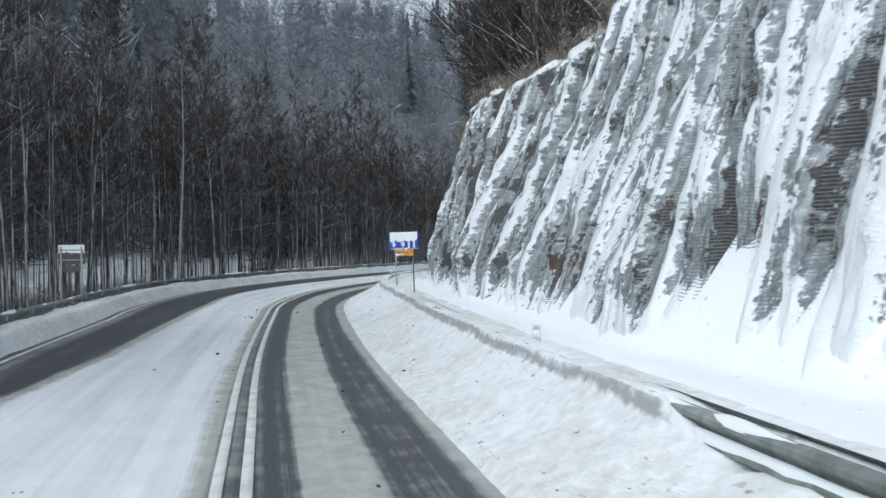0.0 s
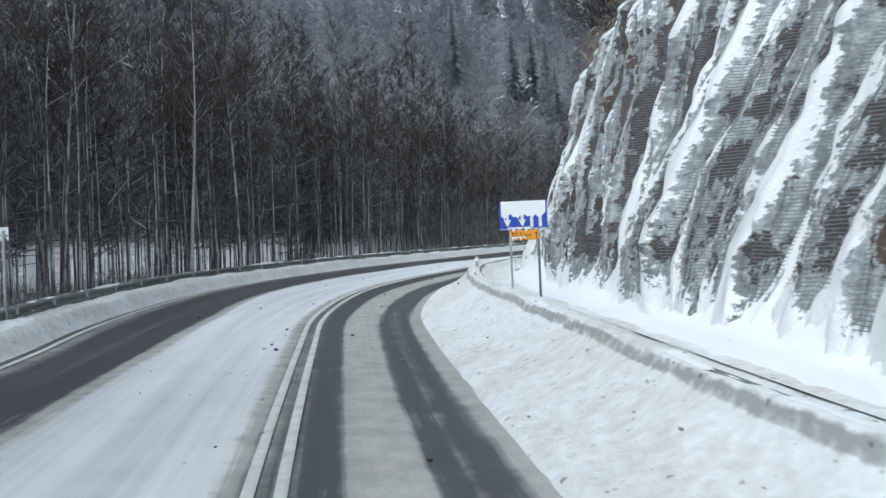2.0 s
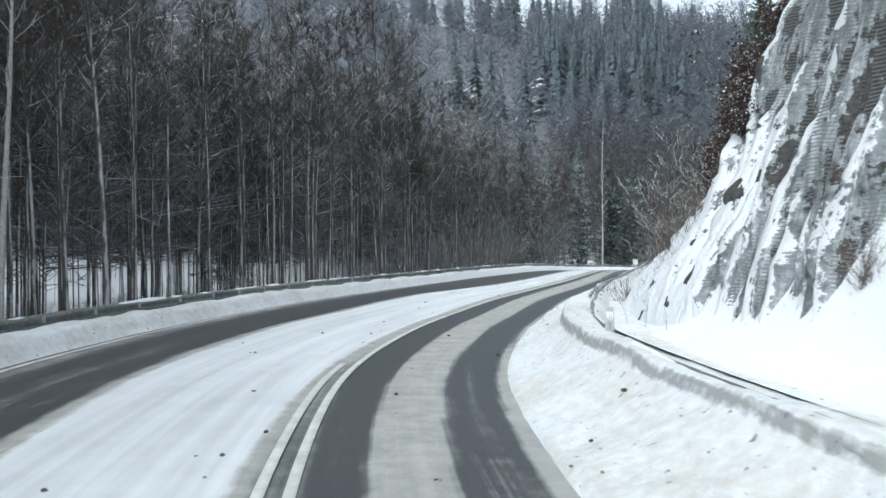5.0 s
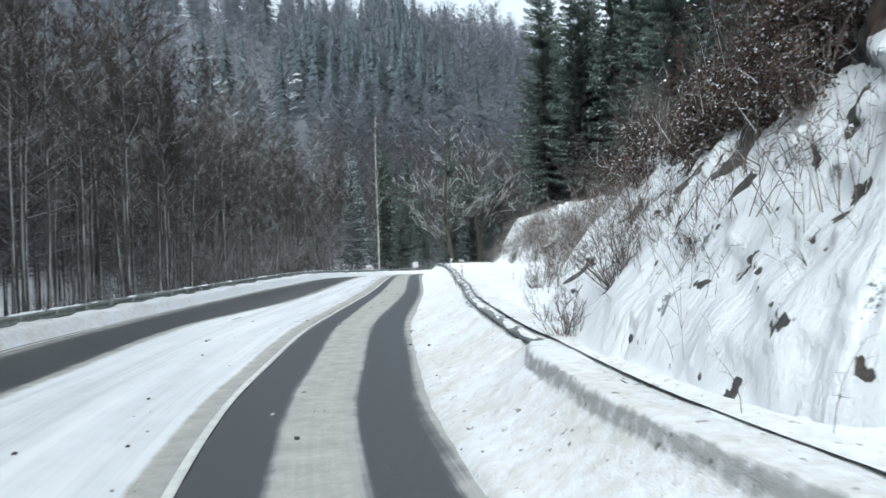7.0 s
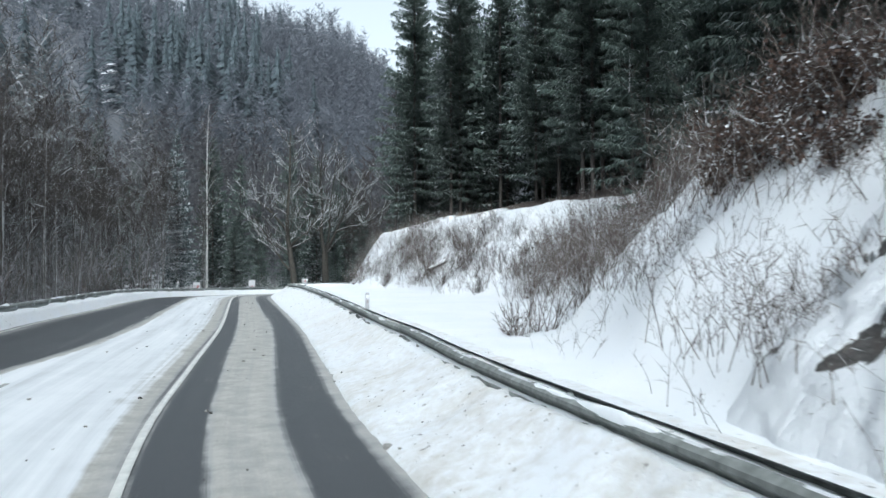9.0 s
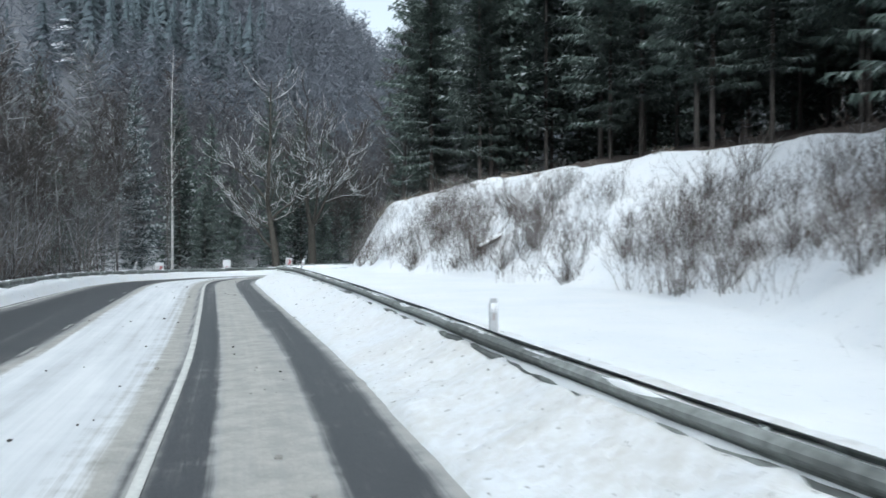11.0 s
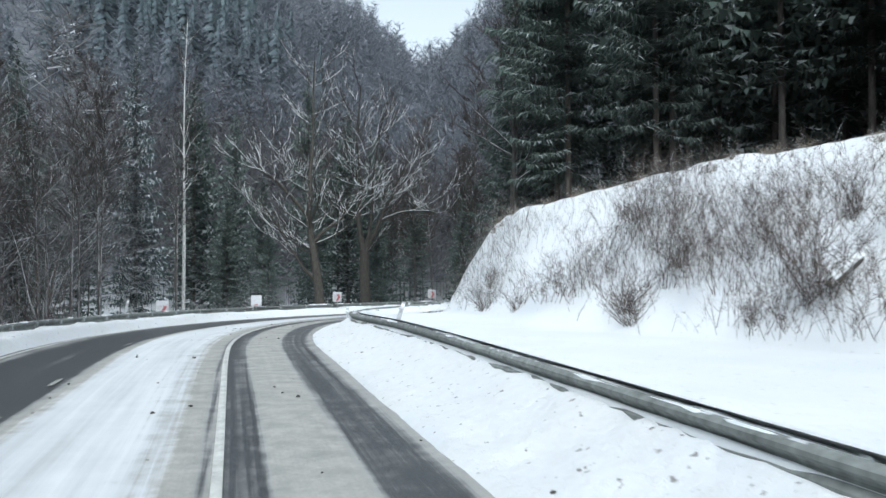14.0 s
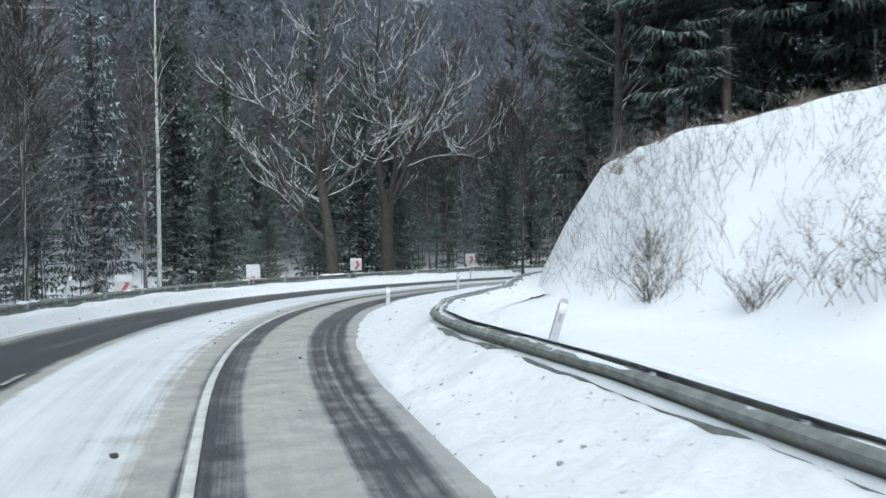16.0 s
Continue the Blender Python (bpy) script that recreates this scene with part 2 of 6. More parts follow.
TWIGS = twig_material("bare_twigs", [(0.0, (0.032, 0.027, 0.025)), (0.6, (0.053, 0.045, 0.041)), (1.0, (0.072, 0.063, 0.059))], 0.012, 0.93)
TWIGS_OAK = twig_material("snowy_twigs", [(0.0, (0.025, 0.022, 0.021)), (1.0, (0.060, 0.055, 0.052))], 0.05, 0.9)
TWIGS_FROST = twig_material("frosted_twigs", [(0.0, (0.05, 0.048, 0.048)), (1.0, (0.12, 0.117, 0.116))], 0.26, 0.66, 0.7)
TWIGS_BUSH = twig_material("bush_twigs", [(0.0, (0.045, 0.034, 0.030)), (0.6, (0.11, 0.085, 0.075)), (1.0, (0.21, 0.18, 0.155))], 0.10, 0.85)
NEEDLES = twig_material("spruce_needles", [(0.0, (0.042, 0.061, 0.053)), (0.6, (0.069, 0.094, 0.081)), (1.0, (0.105, 0.131, 0.116))], 0.04, 0.87, 0.27)
SNOWY_NEEDLES = twig_material("snow_laden_needles", [(0.0, (0.030, 0.045, 0.048)), (1.0, (0.075, 0.098, 0.10))], 0.06, 0.62, 0.8)
# distant trees: haze is put into these pale grey-blue base colours
FAR_TWIGS = twig_material("hazed_far_twigs", [(0.0, (0.103, 0.112, 0.131)), (1.0, (0.152, 0.164, 0.190))], 0.0, 0.97, 0.25)
BEND_TWIGS = twig_material("hazed_bend_twigs", [(0.0, (0.082, 0.082, 0.090)), (1.0, (0.145, 0.147, 0.160))], 0.0, 0.97, 0.25)
# a few frosted twigs; the pale grey is haze painted into the wood's depth
MID_TWIGS = twig_material("hazed_frosted_twigs", [(0.0, (0.095, 0.094, 0.097)), (1.0, (0.21, 0.21, 0.216))], 0.08, 0.90, 0.5)
FAR_NEEDLES = twig_material("hazed_far_needles", [(0.0, (0.075, 0.098, 0.112)), (1.0, (0.135, 0.168, 0.185))], 0.0, 0.95)
LEAVES = twig_material("dry_beech_leaves", [(0.0, (0.030, 0.020, 0.017)), (1.0, (0.095, 0.058, 0.044))], 0.07, 0.85)
GRASS = twig_material("dry_grass", [(0.0, (0.11, 0.088, 0.066)), (1.0, (0.29, 0.245, 0.19))], 0.15, 0.8)

# ---------------------------------------------------------------- geometry helpers


class Geo:
    """Vertices and faces of one mesh."""

    def __init__(self):
        self.v, self.f = [], []

    def tube(self, pts, radii, n=6, cap=False):
        base, up = len(self.v), Vector((0.31, 0.17, 0.94))
        pts = [Vector(p) for p in pts]
        for k, p in enumerate(pts):
            way = pts[min(k + 1, len(pts) - 1)] - pts[max(k - 1, 0)]
            side = way.cross(up)
            if side.length < 1e-5:
                side = way.cross(Vector((1, 0, 0)))
            side.normalize()
            other = side.cross(way).normalized()
            for j in range(n):
                a = 2 * math.pi * j / n
                self.v.append(p + radii[k] * (math.cos(a) * side + math.sin(a) * other))
        for k in range(len(pts) - 1):
            for j in range(n):
                a, b = base + k * n + j, base + k * n + (j + 1) % n
                self.f.append((a, b, b + n, a + n))
        if cap:
            self.f.append(tuple(base + j for j in reversed(range(n))))
            self.f.append(tuple(base + (len(pts) - 1) * n + j for j in range(n)))

    def twig(self, a, b, w, rng):
        # a thin tapering blade from a to b
        a, b = Vector(a), Vector(b)
        side = (b - a).cross(Vector((rng.uniform(-1, 1), rng.uniform(-1, 1), rng.uniform(-1, 1))))
        if side.length < 1e-6:
            return
        side = side.normalized() * w * 0.5
        k = len(self.v)
        self.v += [a - side, a + side, b]
        self.f.append((k, k + 1, k + 2))

    def tri(self, a, b, c):
        k = len(self.v)
        self.v += [a, b, c]
        self.f.append((k, k + 1, k + 2))

    def box(self, lo, hi, m=None):
        k = len(self.v)
        for z in (lo[2], hi[2]):
            for x, y in ((lo[0], lo[1]), (hi[0], lo[1]), (hi[0], hi[1]), (lo[0], hi[1])):
                p = Vector((x, y, z))
                self.v.append(m @ p if m is not None else p)
        self.f += [(k + 3, k + 2, k + 1, k), (k + 4, k + 5, k + 6, k + 7)]
        self.f += [(k + j, k + (j + 1) % 4, k + 4 + (j + 1) % 4, k + 4 + j) for j in range(4)]

    def mesh(self, name, mat, smooth=False):
        me = bpy.data.meshes.new(name)
        me.from_pydata([tuple(p) for p in self.v], [], self.f)
        me.materials.append(mat)
        if smooth:
            me.polygons.foreach_set("use_smooth", [True] * len(me.polygons))
        me.update()
        return me


def part(name, geo, mat, parent, label="", smooth=False):
    ob = new(name, geo.mesh(name, mat, smooth) if isinstance(geo, Geo) else geo)
    ob.parent = parent
    if label:
        tagged(ob, label)
    return ob


def grid_mesh(name, verts, rows, cols, mat, smooth=True):
    me = bpy.data.meshes.new(name)
    me.vertices.add(len(verts))
    me.vertices.foreach_set("co", np.asarray(verts, np.float32).ravel())
    r, c = np.meshgrid(np.arange(rows - 1), np.arange(cols - 1), indexing="ij")
    a = (r * cols + c).ravel()
    quads = np.stack([a, a + 1, a + cols + 1, a + cols], 1).astype(np.int32)
    me.loops.add(quads.size)
    me.loops.foreach_set("vertex_index", quads.ravel())
    me.polygons.add(len(quads))
    me.polygons.foreach_set("loop_start", np.arange(0, quads.size, 4, dtype=np.int32))
    me.polygons.foreach_set("use_smooth", np.full(len(quads), smooth))
    me.materials.append(mat)
    me.update(calc_edges=True)
    me.validate()
    return me


def wave(x, y, seed=0, octaves=4, size=1.0):
    """Smooth noise of numpy arrays, about -1 to 1: sums of turned sine waves."""
    r = np.random.RandomState(seed)
    out, amp, total = np.zeros_like(np.asarray(x, float) + np.asarray(y, float)), 1.0, 0.0
    for o in range(octaves):
        f = 2 ** o / size
        for _ in range(3):
            a, p, q = r.uniform(0, 2 * math.pi), r.uniform(0, 6.3), r.uniform(0, 6.3)
            u, w = math.cos(a) * x + math.sin(a) * y, -math.sin(a) * x + math.cos(a) * y
            out += amp * np.sin(f * u + p + 0.9 * np.sin(f * 0.7 * w + q)) / 3
        total += amp
        amp *= 0.55
    return out * 1.6 / total


# ---------------------------------------------------------------- the road's line
CENTRE = [(16, -52), (13, -42), (8.0, -24), (4.2, -10), (1.6, -0.2), (-0.5, 7.9), (-2.3, 15.2), (-4.25, 24.4), (-5.25, 29.8), (-5.7, 35.7), (-5.55, 40.2),
          (-4.77, 45.6), (-3.70, 50.3), (-2.2, 56.3), (-0.35, 62.2), (2.8, 72), (5.3, 80.5), (7.6, 88.5), (9.3, 94.4), (10.8, 99.2), (12.6, 103.8), (14.8, 108.2),
          (17.4, 112.2), (20.9, 116.0), (25.2, 119.0), (31, 121.4), (40, 122.8), (55, 122.0), (80, 117), (110, 108)]


def spline(pts, step):
    """A Catmull-Rom curve through pts, sampled at even steps."""
    p = np.array(pts, float)
    p = np.vstack([2 * p[0] - p[1], p, 2 * p[-1] - p[-2]])
    t = np.linspace(0, 1, 40, endpoint=False)[:, None]
    out = []
    for a, b, c, d in zip(p[:-3], p[1:-2], p[2:-1], p[3:]):
        out.append(0.5 * (2 * b + (c - a) * t + (2 * a - 5 * b + 4 * c - d) * t**2 + (3 * b - a - 3 * c + d) * t**3))
    out = np.vstack(out + [p[-2:-1]])
    run = np.r_[0, np.cumsum(np.hypot(*np.diff(out, axis=0).T))]
    s = np.arange(0, run[-1], step)
    return np.stack([np.interp(s, run, out[:, 0]), np.interp(s, run, out[:, 1])], 1), s


LINE, S = spline(CENTRE, 0.25)
TAN = np.gradient(LINE, axis=0)
TAN /= np.linalg.norm(TAN, axis=1)[:, None]
NOR = np.stack([TAN[:, 1], -TAN[:, 0]], 1)  # to the right
YC = np.maximum.accumulate(LINE[:, 1])  # rises along the road: tables below go by it


def fall(y):
    """How far the road drops towards the far bend."""
    y = np.asarray(y, float)
    z = np.where(y < 86, 0, np.where(y < 108, -((y - 86) ** 2) / 1300, -0.372 - (y - 108) * 0.034))
    return np.maximum(z, -1.6)


def table(rows):
    a = np.array(rows, float)
    return lambda y: np.interp(y, a[:, 0], a[:, 1])


RAIL_R = table([(-50, 3.61), (10, 3.61), (20, 3.78), (34, 3.84), (38, 3.87), (41, 3.99), (45, 4.22), (49, 4.22), (56, 4.31), (61.5, 4.34), (64, 4.20), (68, 4.08), (75, 4.01), (79, 4.06), (90, 3.93), (94, 3.86), (98, 3.50), (100, 3.50), (102.5, 4.1), (104.5, 5.0), (107, 6.1), (112, 6.7), (122, 6.7)])
FOOT_L = table([(-50, 4.9), (5, 4.9), (15, 5.1), (25, 5.2), (33, 5.7), (43, 6.4), (52, 6.9), (65, 7.0), (76, 6.8), (86, 6.0), (95, 5.6), (122, 5.6)])
BANK_R = table([(-50, 0.55), (4.6, 0.56), (5.6, 0.70), (8, 0.715), (30, 0.715), (36, 0.70), (44.5, 0.69), (46.5, 0.68), (52, 0.63), (58, 0.605), (72, 0.61), (88, 0.61), (95, 0.62), (122, 0.60)])
LEDGE = table([(-50, 0), (5.0, 0), (5.6, 1), (45, 1), (46, 0), (122, 0)])  # where snow lies over the rail
LIP = table([(-50, 0.13), (6, 0.13), (10, 0.15), (30, 0.17), (36, 0.24), (40, 0.38), (44, 0.40), (45.5, 0.13), (122, 0.12)])  # how far it stands before the rail
FOOT_R = table([(-50, 6.9), (4, 6.7), (7, 6.2), (10, 5.7), (22, 5.7), (28, 5.55), (36, 5.45), (41, 5.45), (46, 5.4), (50, 5.8), (56, 6.1), (62, 7.4), (68, 9.6), (74, 11.6), (80, 11.9), (84, 10.6), (89, 9.75), (92, 8.7), (95.6, 7.7), (100, 7.9), (105, 7.6), (111, 7.1), (122, 7.5)])
CREST = table([(-50, 8), (14, 7.6), (22, 7.1), (28, 6.9), (33, 6.3), (40, 6.2), (43, 4.9), (45, 4.0), (50, 3.5), (56, 3.5), (62, 3.8), (70, 4.2), (80, 4.6), (86, 4.45), (93, 4.4), (98, 4.2), (103, 3.9), (107, 3.8), (112, 3.6), (122, 3.6)])
STEEP = table([(-50, 1.6), (36, 1.6), (39, 1.9), (42, 1.7), (46, 1.3), (50, 1.18), (56, 1.1), (68, 0.83), (80, 0.78), (84, 0.83), (88, 0.91), (92, 0.87), (97, 0.84), (101, 1.1), (105, 1.6), (122, 1.6)])


def at(y, d, z=0.0):
    """A place by the road: y of the centre line, metres to the right of it, height over the road."""
    k = int(np.searchsorted(YC, y))
    p = LINE[k] + d * NOR[k]
    return Vector((p[0], p[1], float(fall(p[1])) + z))


def locate(x, y):
    """Offset from the centre line (right is positive) and the table value for places x, y."""
    d, key = np.empty(len(x)), np.empty(len(x))
    for a in range(0, len(x), 4000):
        q = np.stack([x[a:a + 4000], y[a:a + 4000]], 1)
        g = ((q[:, None, :] - LINE[None, ::2, :]) ** 2).sum(2)
        k = g.argmin(1) * 2
        off = q - LINE[k]
        side = np.sign((off * NOR[k]).sum(1))
        d[a:a + 4000] = side * np.hypot(off[:, 0], off[:, 1])
        key[a:a + 4000] = YC[k]
    return d, key


def smooth(a, b, x):
    t = np.clip((x - a) / (b - a), 0, 1)
    return t * t * (3 - 2 * t)


def ground_height(x, y):
    """The lie of the land, but for the road and the ploughed banks."""
    x, y = np.asarray(x, float), np.asarray(y, float)
    d, key = locate(x.ravel(), y.ravel())
    d, key = d.reshape(x.shape), key.reshape(x.shape)
    z = fall(y)
    rr, fr, fl = RAIL_R(key), FOOT_R(key), FOOT_L(key)
    low = z - 0.3
    # right: apron, bank or cut, hillside
    apron = z + 0.60 + 0.05 * wave(x, y, 3, 3, 2.2)
    over = np.maximum(0, d - fr)
    rise = STEEP(key) * over
    top = CREST(key)
    soft = smooth(0, 1.2, over)
    hill = np.where(rise < top, rise, top + (over - top / STEEP(key)) * np.interp(key, [40, 50, 64, 72], [0.75, 0.6, 0.32, 0.17]))
    right = apron + hill * (0.75 + 0.25 * soft) + np.minimum(1, over) * (0.16 + 0.20 * smooth(37, 40, key) * smooth(66, 56, key)) * wave(x, y, 5, 5, 1.0)
    zr = np.where(d < rr + 0.5, low, low + (right - low) * smooth(rr + 0.5, rr + 1.0, d))
    # left: shoulder, then the land falls to the stream and rises to the far hillside
    e = np.maximum(0, -d - fl - 1.5)
    left = z + 0.25 - 2.2 * smooth(0, 9, e) + 0.25 * wave(x, y, 8, 4, 3.0)
    far = np.maximum(0, e - 26)
    left = left + 0.60 * far * smooth(0, 70, far) * (1 + 0.10 * wave(x, y, 9, 3, 40))
    left = np.minimum(left, 72 + 5 * wave(x, y, 12, 2, 60))
    az = np.degrees(np.arctan2(x - 2, y - 70))
    left = left * np.where(left > 5, 1 - 0.13 * smooth(14, 18.5, az) * smooth(30, 26, az) * smooth(185, 225, y), 1)
    left = left * np.where(left > 5, 1 - 0.42 * np.exp(-((az - 29.3) / 3.8) ** 2) * smooth(100, 140, y), 1)
    zl = np.where(-d < fl + 0.4, low, low + (left - low) * smooth(fl + 0.4, fl + 1.0, -d))
    z = np.where(d > 0, zr, zl)
    return np.minimum(z, 80)


def spread(lo, hi, step, end, growth=1.16):
    a = list(np.arange(lo, hi + 1e-6, step))
    s, x = step, hi
    while x < end:
        s *= growth
        x += s
        a.append(x)
    s, x, b = step, lo, []
    while x > -end:
        s *= growth
        x -= s
        b.append(x)
    return np.array(b[::-1] + a)


gx, gy = spread(-26, 38, 0.4, 900), spread(-6, 126, 0.4, 900)
GX, GY = np.meshgrid(gx, gy)
GZ = ground_height(GX, GY)
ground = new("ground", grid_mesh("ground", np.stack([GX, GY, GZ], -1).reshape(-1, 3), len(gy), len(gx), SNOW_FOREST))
gd, gkey = locate(GX.ravel(), GY.ravel())
past = gd - FOOT_R(gkey) - CREST(gkey) / STEEP(gkey)
litter = np.where(gd > 0, smooth(0.0, 1.5, past) * smooth(44, 60, gkey) * 1.15 + smooth(0, 3, past) * smooth(60, 40, gkey) * 0.45, 0.34 * smooth(1, 5, -gd - 7) - 0.12 * smooth(16, 36, -gd - 6))
ground.data.attributes.new("litter", "FLOAT", "POINT").data.foreach_set("value", litter.astype(np.float32))
# undergrowth: share of the painted haze colour, growing away from the road
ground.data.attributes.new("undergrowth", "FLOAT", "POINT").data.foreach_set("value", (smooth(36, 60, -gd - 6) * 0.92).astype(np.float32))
tagged(ground, "snow-covered forest floor and roadside slopes", "ground", kind="structure")


def land(x, y):
    """Height of the ground sheet at one place."""
    i, j = np.clip(np.searchsorted(gx, x) - 1, 0, len(gx) - 2), np.clip(np.searchsorted(gy, y) - 1, 0, len(gy) - 2)
    u, w = (x - gx[i]) / (gx[i + 1] - gx[i]), (y - gy[j]) / (gy[j + 1] - gy[j])
    return float((GZ[j, i] * (1 - u) + GZ[j, i + 1] * u) * (1 - w) + (GZ[j + 1, i] * (1 - u) + GZ[j + 1, i + 1] * u) * w)


def strip(name, offsets, heights, mat, y0=-14.0, y1=121.9, step=1, extra=None):
    """A sheet along the road: offsets (rows x cols) and heights over the road."""
    k = np.arange(np.searchsorted(YC, y0), len(LINE) - 60, step)
    off = offsets(YC[k][:, None], S[k][:, None])
    h = heights(off, YC[k][:, None], S[k][:, None])
    p = LINE[k][:, None, :] + off[:, :, None] * NOR[k][:, None, :]
    z = fall(p[:, :, 1]) + h
    me = grid_mesh(name, np.concatenate([p, z[:, :, None]], 2).reshape(-1, 3), off.shape[0], off.shape[1], mat)
    if extra:
        extra(me, off, np.broadcast_to(YC[k][:, None], off.shape), np.broadcast_to(S[k][:, None], off.shape))
    return new(name, me)


# ---- road surface: wheel tracks worn through packed snow
TRACK_A = table([(0, 0.31), (26, 0.34), (33, 0.41), (40, 0.49), (46, 0.52), (52, 0.51), (59, 0.44), (66, 0.37), (80, 0.30), (95, 0.29)])
TRACK_B = table([(0, 1.62), (20, 1.62), (26, 1.67), (32, 1.82), (38, 2.02), (43, 2.17), (48, 2.23), (54, 2.22), (62, 2.16), (68, 2.08), (74, 1.98), (80, 1.88), (88, 1.79), (95, 1.80)])
WIDE_A = table([(0, 0.19), (26, 0.22), (34, 0.28), (42, 0.36), (47, 0.38), (52, 0.36), (60, 0.29), (68, 0.25), (95, 0.23)])
WIDE_B = table([(0, 0.44), (28, 0.38), (44, 0.45), (56, 0.46), (70, 0.43), (95, 0.43)])
INNER = table([(-14, -3.9), (10, -3.6), (16, -3.05), (30, -2.9), (38, -3.4), (45, -3.75), (60, -4.0), (68, -3.0), (75, -2.75), (95, -2.7), (122, -2.7)])


def road_cover(off, key, s):
    """How much snow lies on the road, 0 to 1."""
    a = np.abs(off - TRACK_A(key)) / WIDE_A(key)
    b = np.abs(off - TRACK_B(key) - 0.06 * wave(s, off * 0, 21, 2, 5)) / WIDE_B(key)
    cover = np.full(off.shape, 0.56)
    bare = np.interp(key, [0, 28, 40, 54, 64, 95], [0.10, 0.08, 0.03, 0.03, 0.09, 0.15])
    cover = np.minimum(cover, bare + 0.6 * smooth(0.62, 1.5, np.where(off < TRACK_A(key), a * 0.75, a)))
    cover = np.minimum(cover, bare + 0.6 * smooth(0.66, 1.4, b))
    cover += 0.07 * smooth(58, 46, key) * np.exp(-((off - TRACK_B(key)) / 0.10) ** 2)
    # beyond the outer track: slush, then ploughed snow
    cover = np.where(off > TRACK_B(key), np.minimum(cover, 0.42), cover)
    # the middle lane is white, the outer one of the far side is worn
    narrow = 0.55 + 0.45 * smooth(32, 42, key) * smooth(72, 62, key)
    white = 0.55 + 0.62 * smooth(0, 1, (-off - 0.42 + 0.14 * narrow) / (0.50 - 0.30 * narrow))
    inner = INNER(key) + 0.12 * wave(s, off * 0, 22, 3, 4)
    worn = 0.07 + 0.06 * np.exp(-((off - inner + 0.95) / 0.16) ** 2) + 0.22 * np.exp(-((off + FOOT_L(key) - 0.5) / 0.25) ** 2)
    left = worn + (white - worn) * smooth(-0.28, 0.45, off - inner)
    near_line = np.interp(key, [0, 30, 42, 95], [0.20, 0.20, 0.34, 0.34])
    left = np.minimum(left, near_line + 0.9 * smooth(0, 1, (-off - 0.32 + 0.10 * narrow) / (0.43 - 0.23 * narrow)))
    seam = np.interp(key, [32, 41], [0.24, 0.09])
    slim = np.minimum(white, near_line + 0.9 * smooth(0, 1, (-off - seam) / 0.24))
    slim = worn + (slim - worn) * smooth(-0.28, 0.45, off - inner)
    left = left + (slim - left) * smooth(33, 40, key)
    # towards the bend the margin by the line is trodden snow, with a bare seam along the paint
    late = smooth(54, 60, key)
    trodden = np.minimum(white, np.interp(key, [54, 78, 88], [0.76, 0.74, 0.70]) + 0.34 * smooth(0.05, 1.3, -off)) - 0.42 * np.exp(-((off + 0.10) / 0.05) ** 2)
    trodden = worn + (trodden - worn) * smooth(-0.28, 0.45, off - inner)
    left = left + (trodden - left) * late
    return np.where(off < 0.02, left, cover)


def road_offsets(key, s):
    t = np.linspace(0, 1, 118)[None, :]
    lo, hi = -FOOT_L(key) - 0.5, 3.3
    return lo + (hi - lo) * t


def road_heights(off, key, s):
    c = road_cover(off, key, s)
    rough = wave(off, s, 31, 3, 1.4) * 0.006
    return 0.028 * c + rough * smooth(0.2, 0.6, c) + 0.010 * wave(off, s, 32, 2, 2.0) * smooth(0.5, 0.9, c)


def road_extra(me, off, key, s):
    uv = me.uv_layers.new(name="road")
    idx = np.empty(len(me.loops), np.int32)
    me.loops.foreach_get("vertex_index", idx)
    uv.data.foreach_set("uv", np.stack([off.ravel()[idx], s.ravel()[idx]], 1).astype(np.float32).ravel())
    at_ = me.attributes.new("snow_cover", "FLOAT", "POINT")
    at_.data.foreach_set("value", road_cover(off, key, s).astype(np.float32).ravel())


road = strip("road", road_offsets, road_heights, ROAD, extra=road_extra)
tagged(road, "three-lane asphalt road under packed snow with dark wheel tracks", "road", kind="structure")


# ---- ploughed snow on both sides
def bank_r_offsets(key, s):
    t = np.linspace(0, 1, 78)[None, :]
    lo = TRACK_B(key) + 0.50 + 0.035 * wave(s, s * 0, 41, 3, 1.4)
    return lo + (RAIL_R(key) + 1.1 - lo) * t


def bank_r_heights(off, key, s):
    lo, rr, on = TRACK_B(key) + 0.50, RAIL_R(key), LEDGE(key)
    lip = rr - LIP(key) + 0.025 * wave(s, s * 0, 50, 4, 0.5)
    t = np.clip((off - lo) / (lip - lo), 0, 1)
    base = BANK_R(key) + (0.022 * wave(s, s * 0, 48, 3, 0.6) + 0.05 * wave(s, s * 0, 53, 3, 0.16)) * (1.2 - on)
    h = 0.07 * smooth(0, 0.12, t) + (base - 0.07) * (0.35 * t + 0.65 * t * t)
    # a shelf of snow with a steep face where the rail is buried
    h = h + on * (0.85 + 0.025 * wave(s, s * 0, 52, 4, 0.9) - base) * smooth(lip - 0.04, lip + 0.04, off)
    between = 0.80 + 0.02 * on + 0.035 * on * smooth(36, 30, key) + 0.03 * wave(s, s * 0, 49, 3, 0.8)
    h = h + (between - h) * smooth(rr + 0.03, rr + 0.07, off)
    h = h + (0.60 - h) * smooth(rr + 0.20, rr + 0.55, off)
    lump = 0.050 * wave(off, s, 42, 4, 0.42) + 0.032 * wave(off, s, 43, 3, 0.14)
    rough = smooth(0, 0.15, t) * (1 - 0.75 * smooth(lip - 0.2, lip, off))
    return h + lump * rough - 0.03 * (1 - smooth(0, 0.2, t))


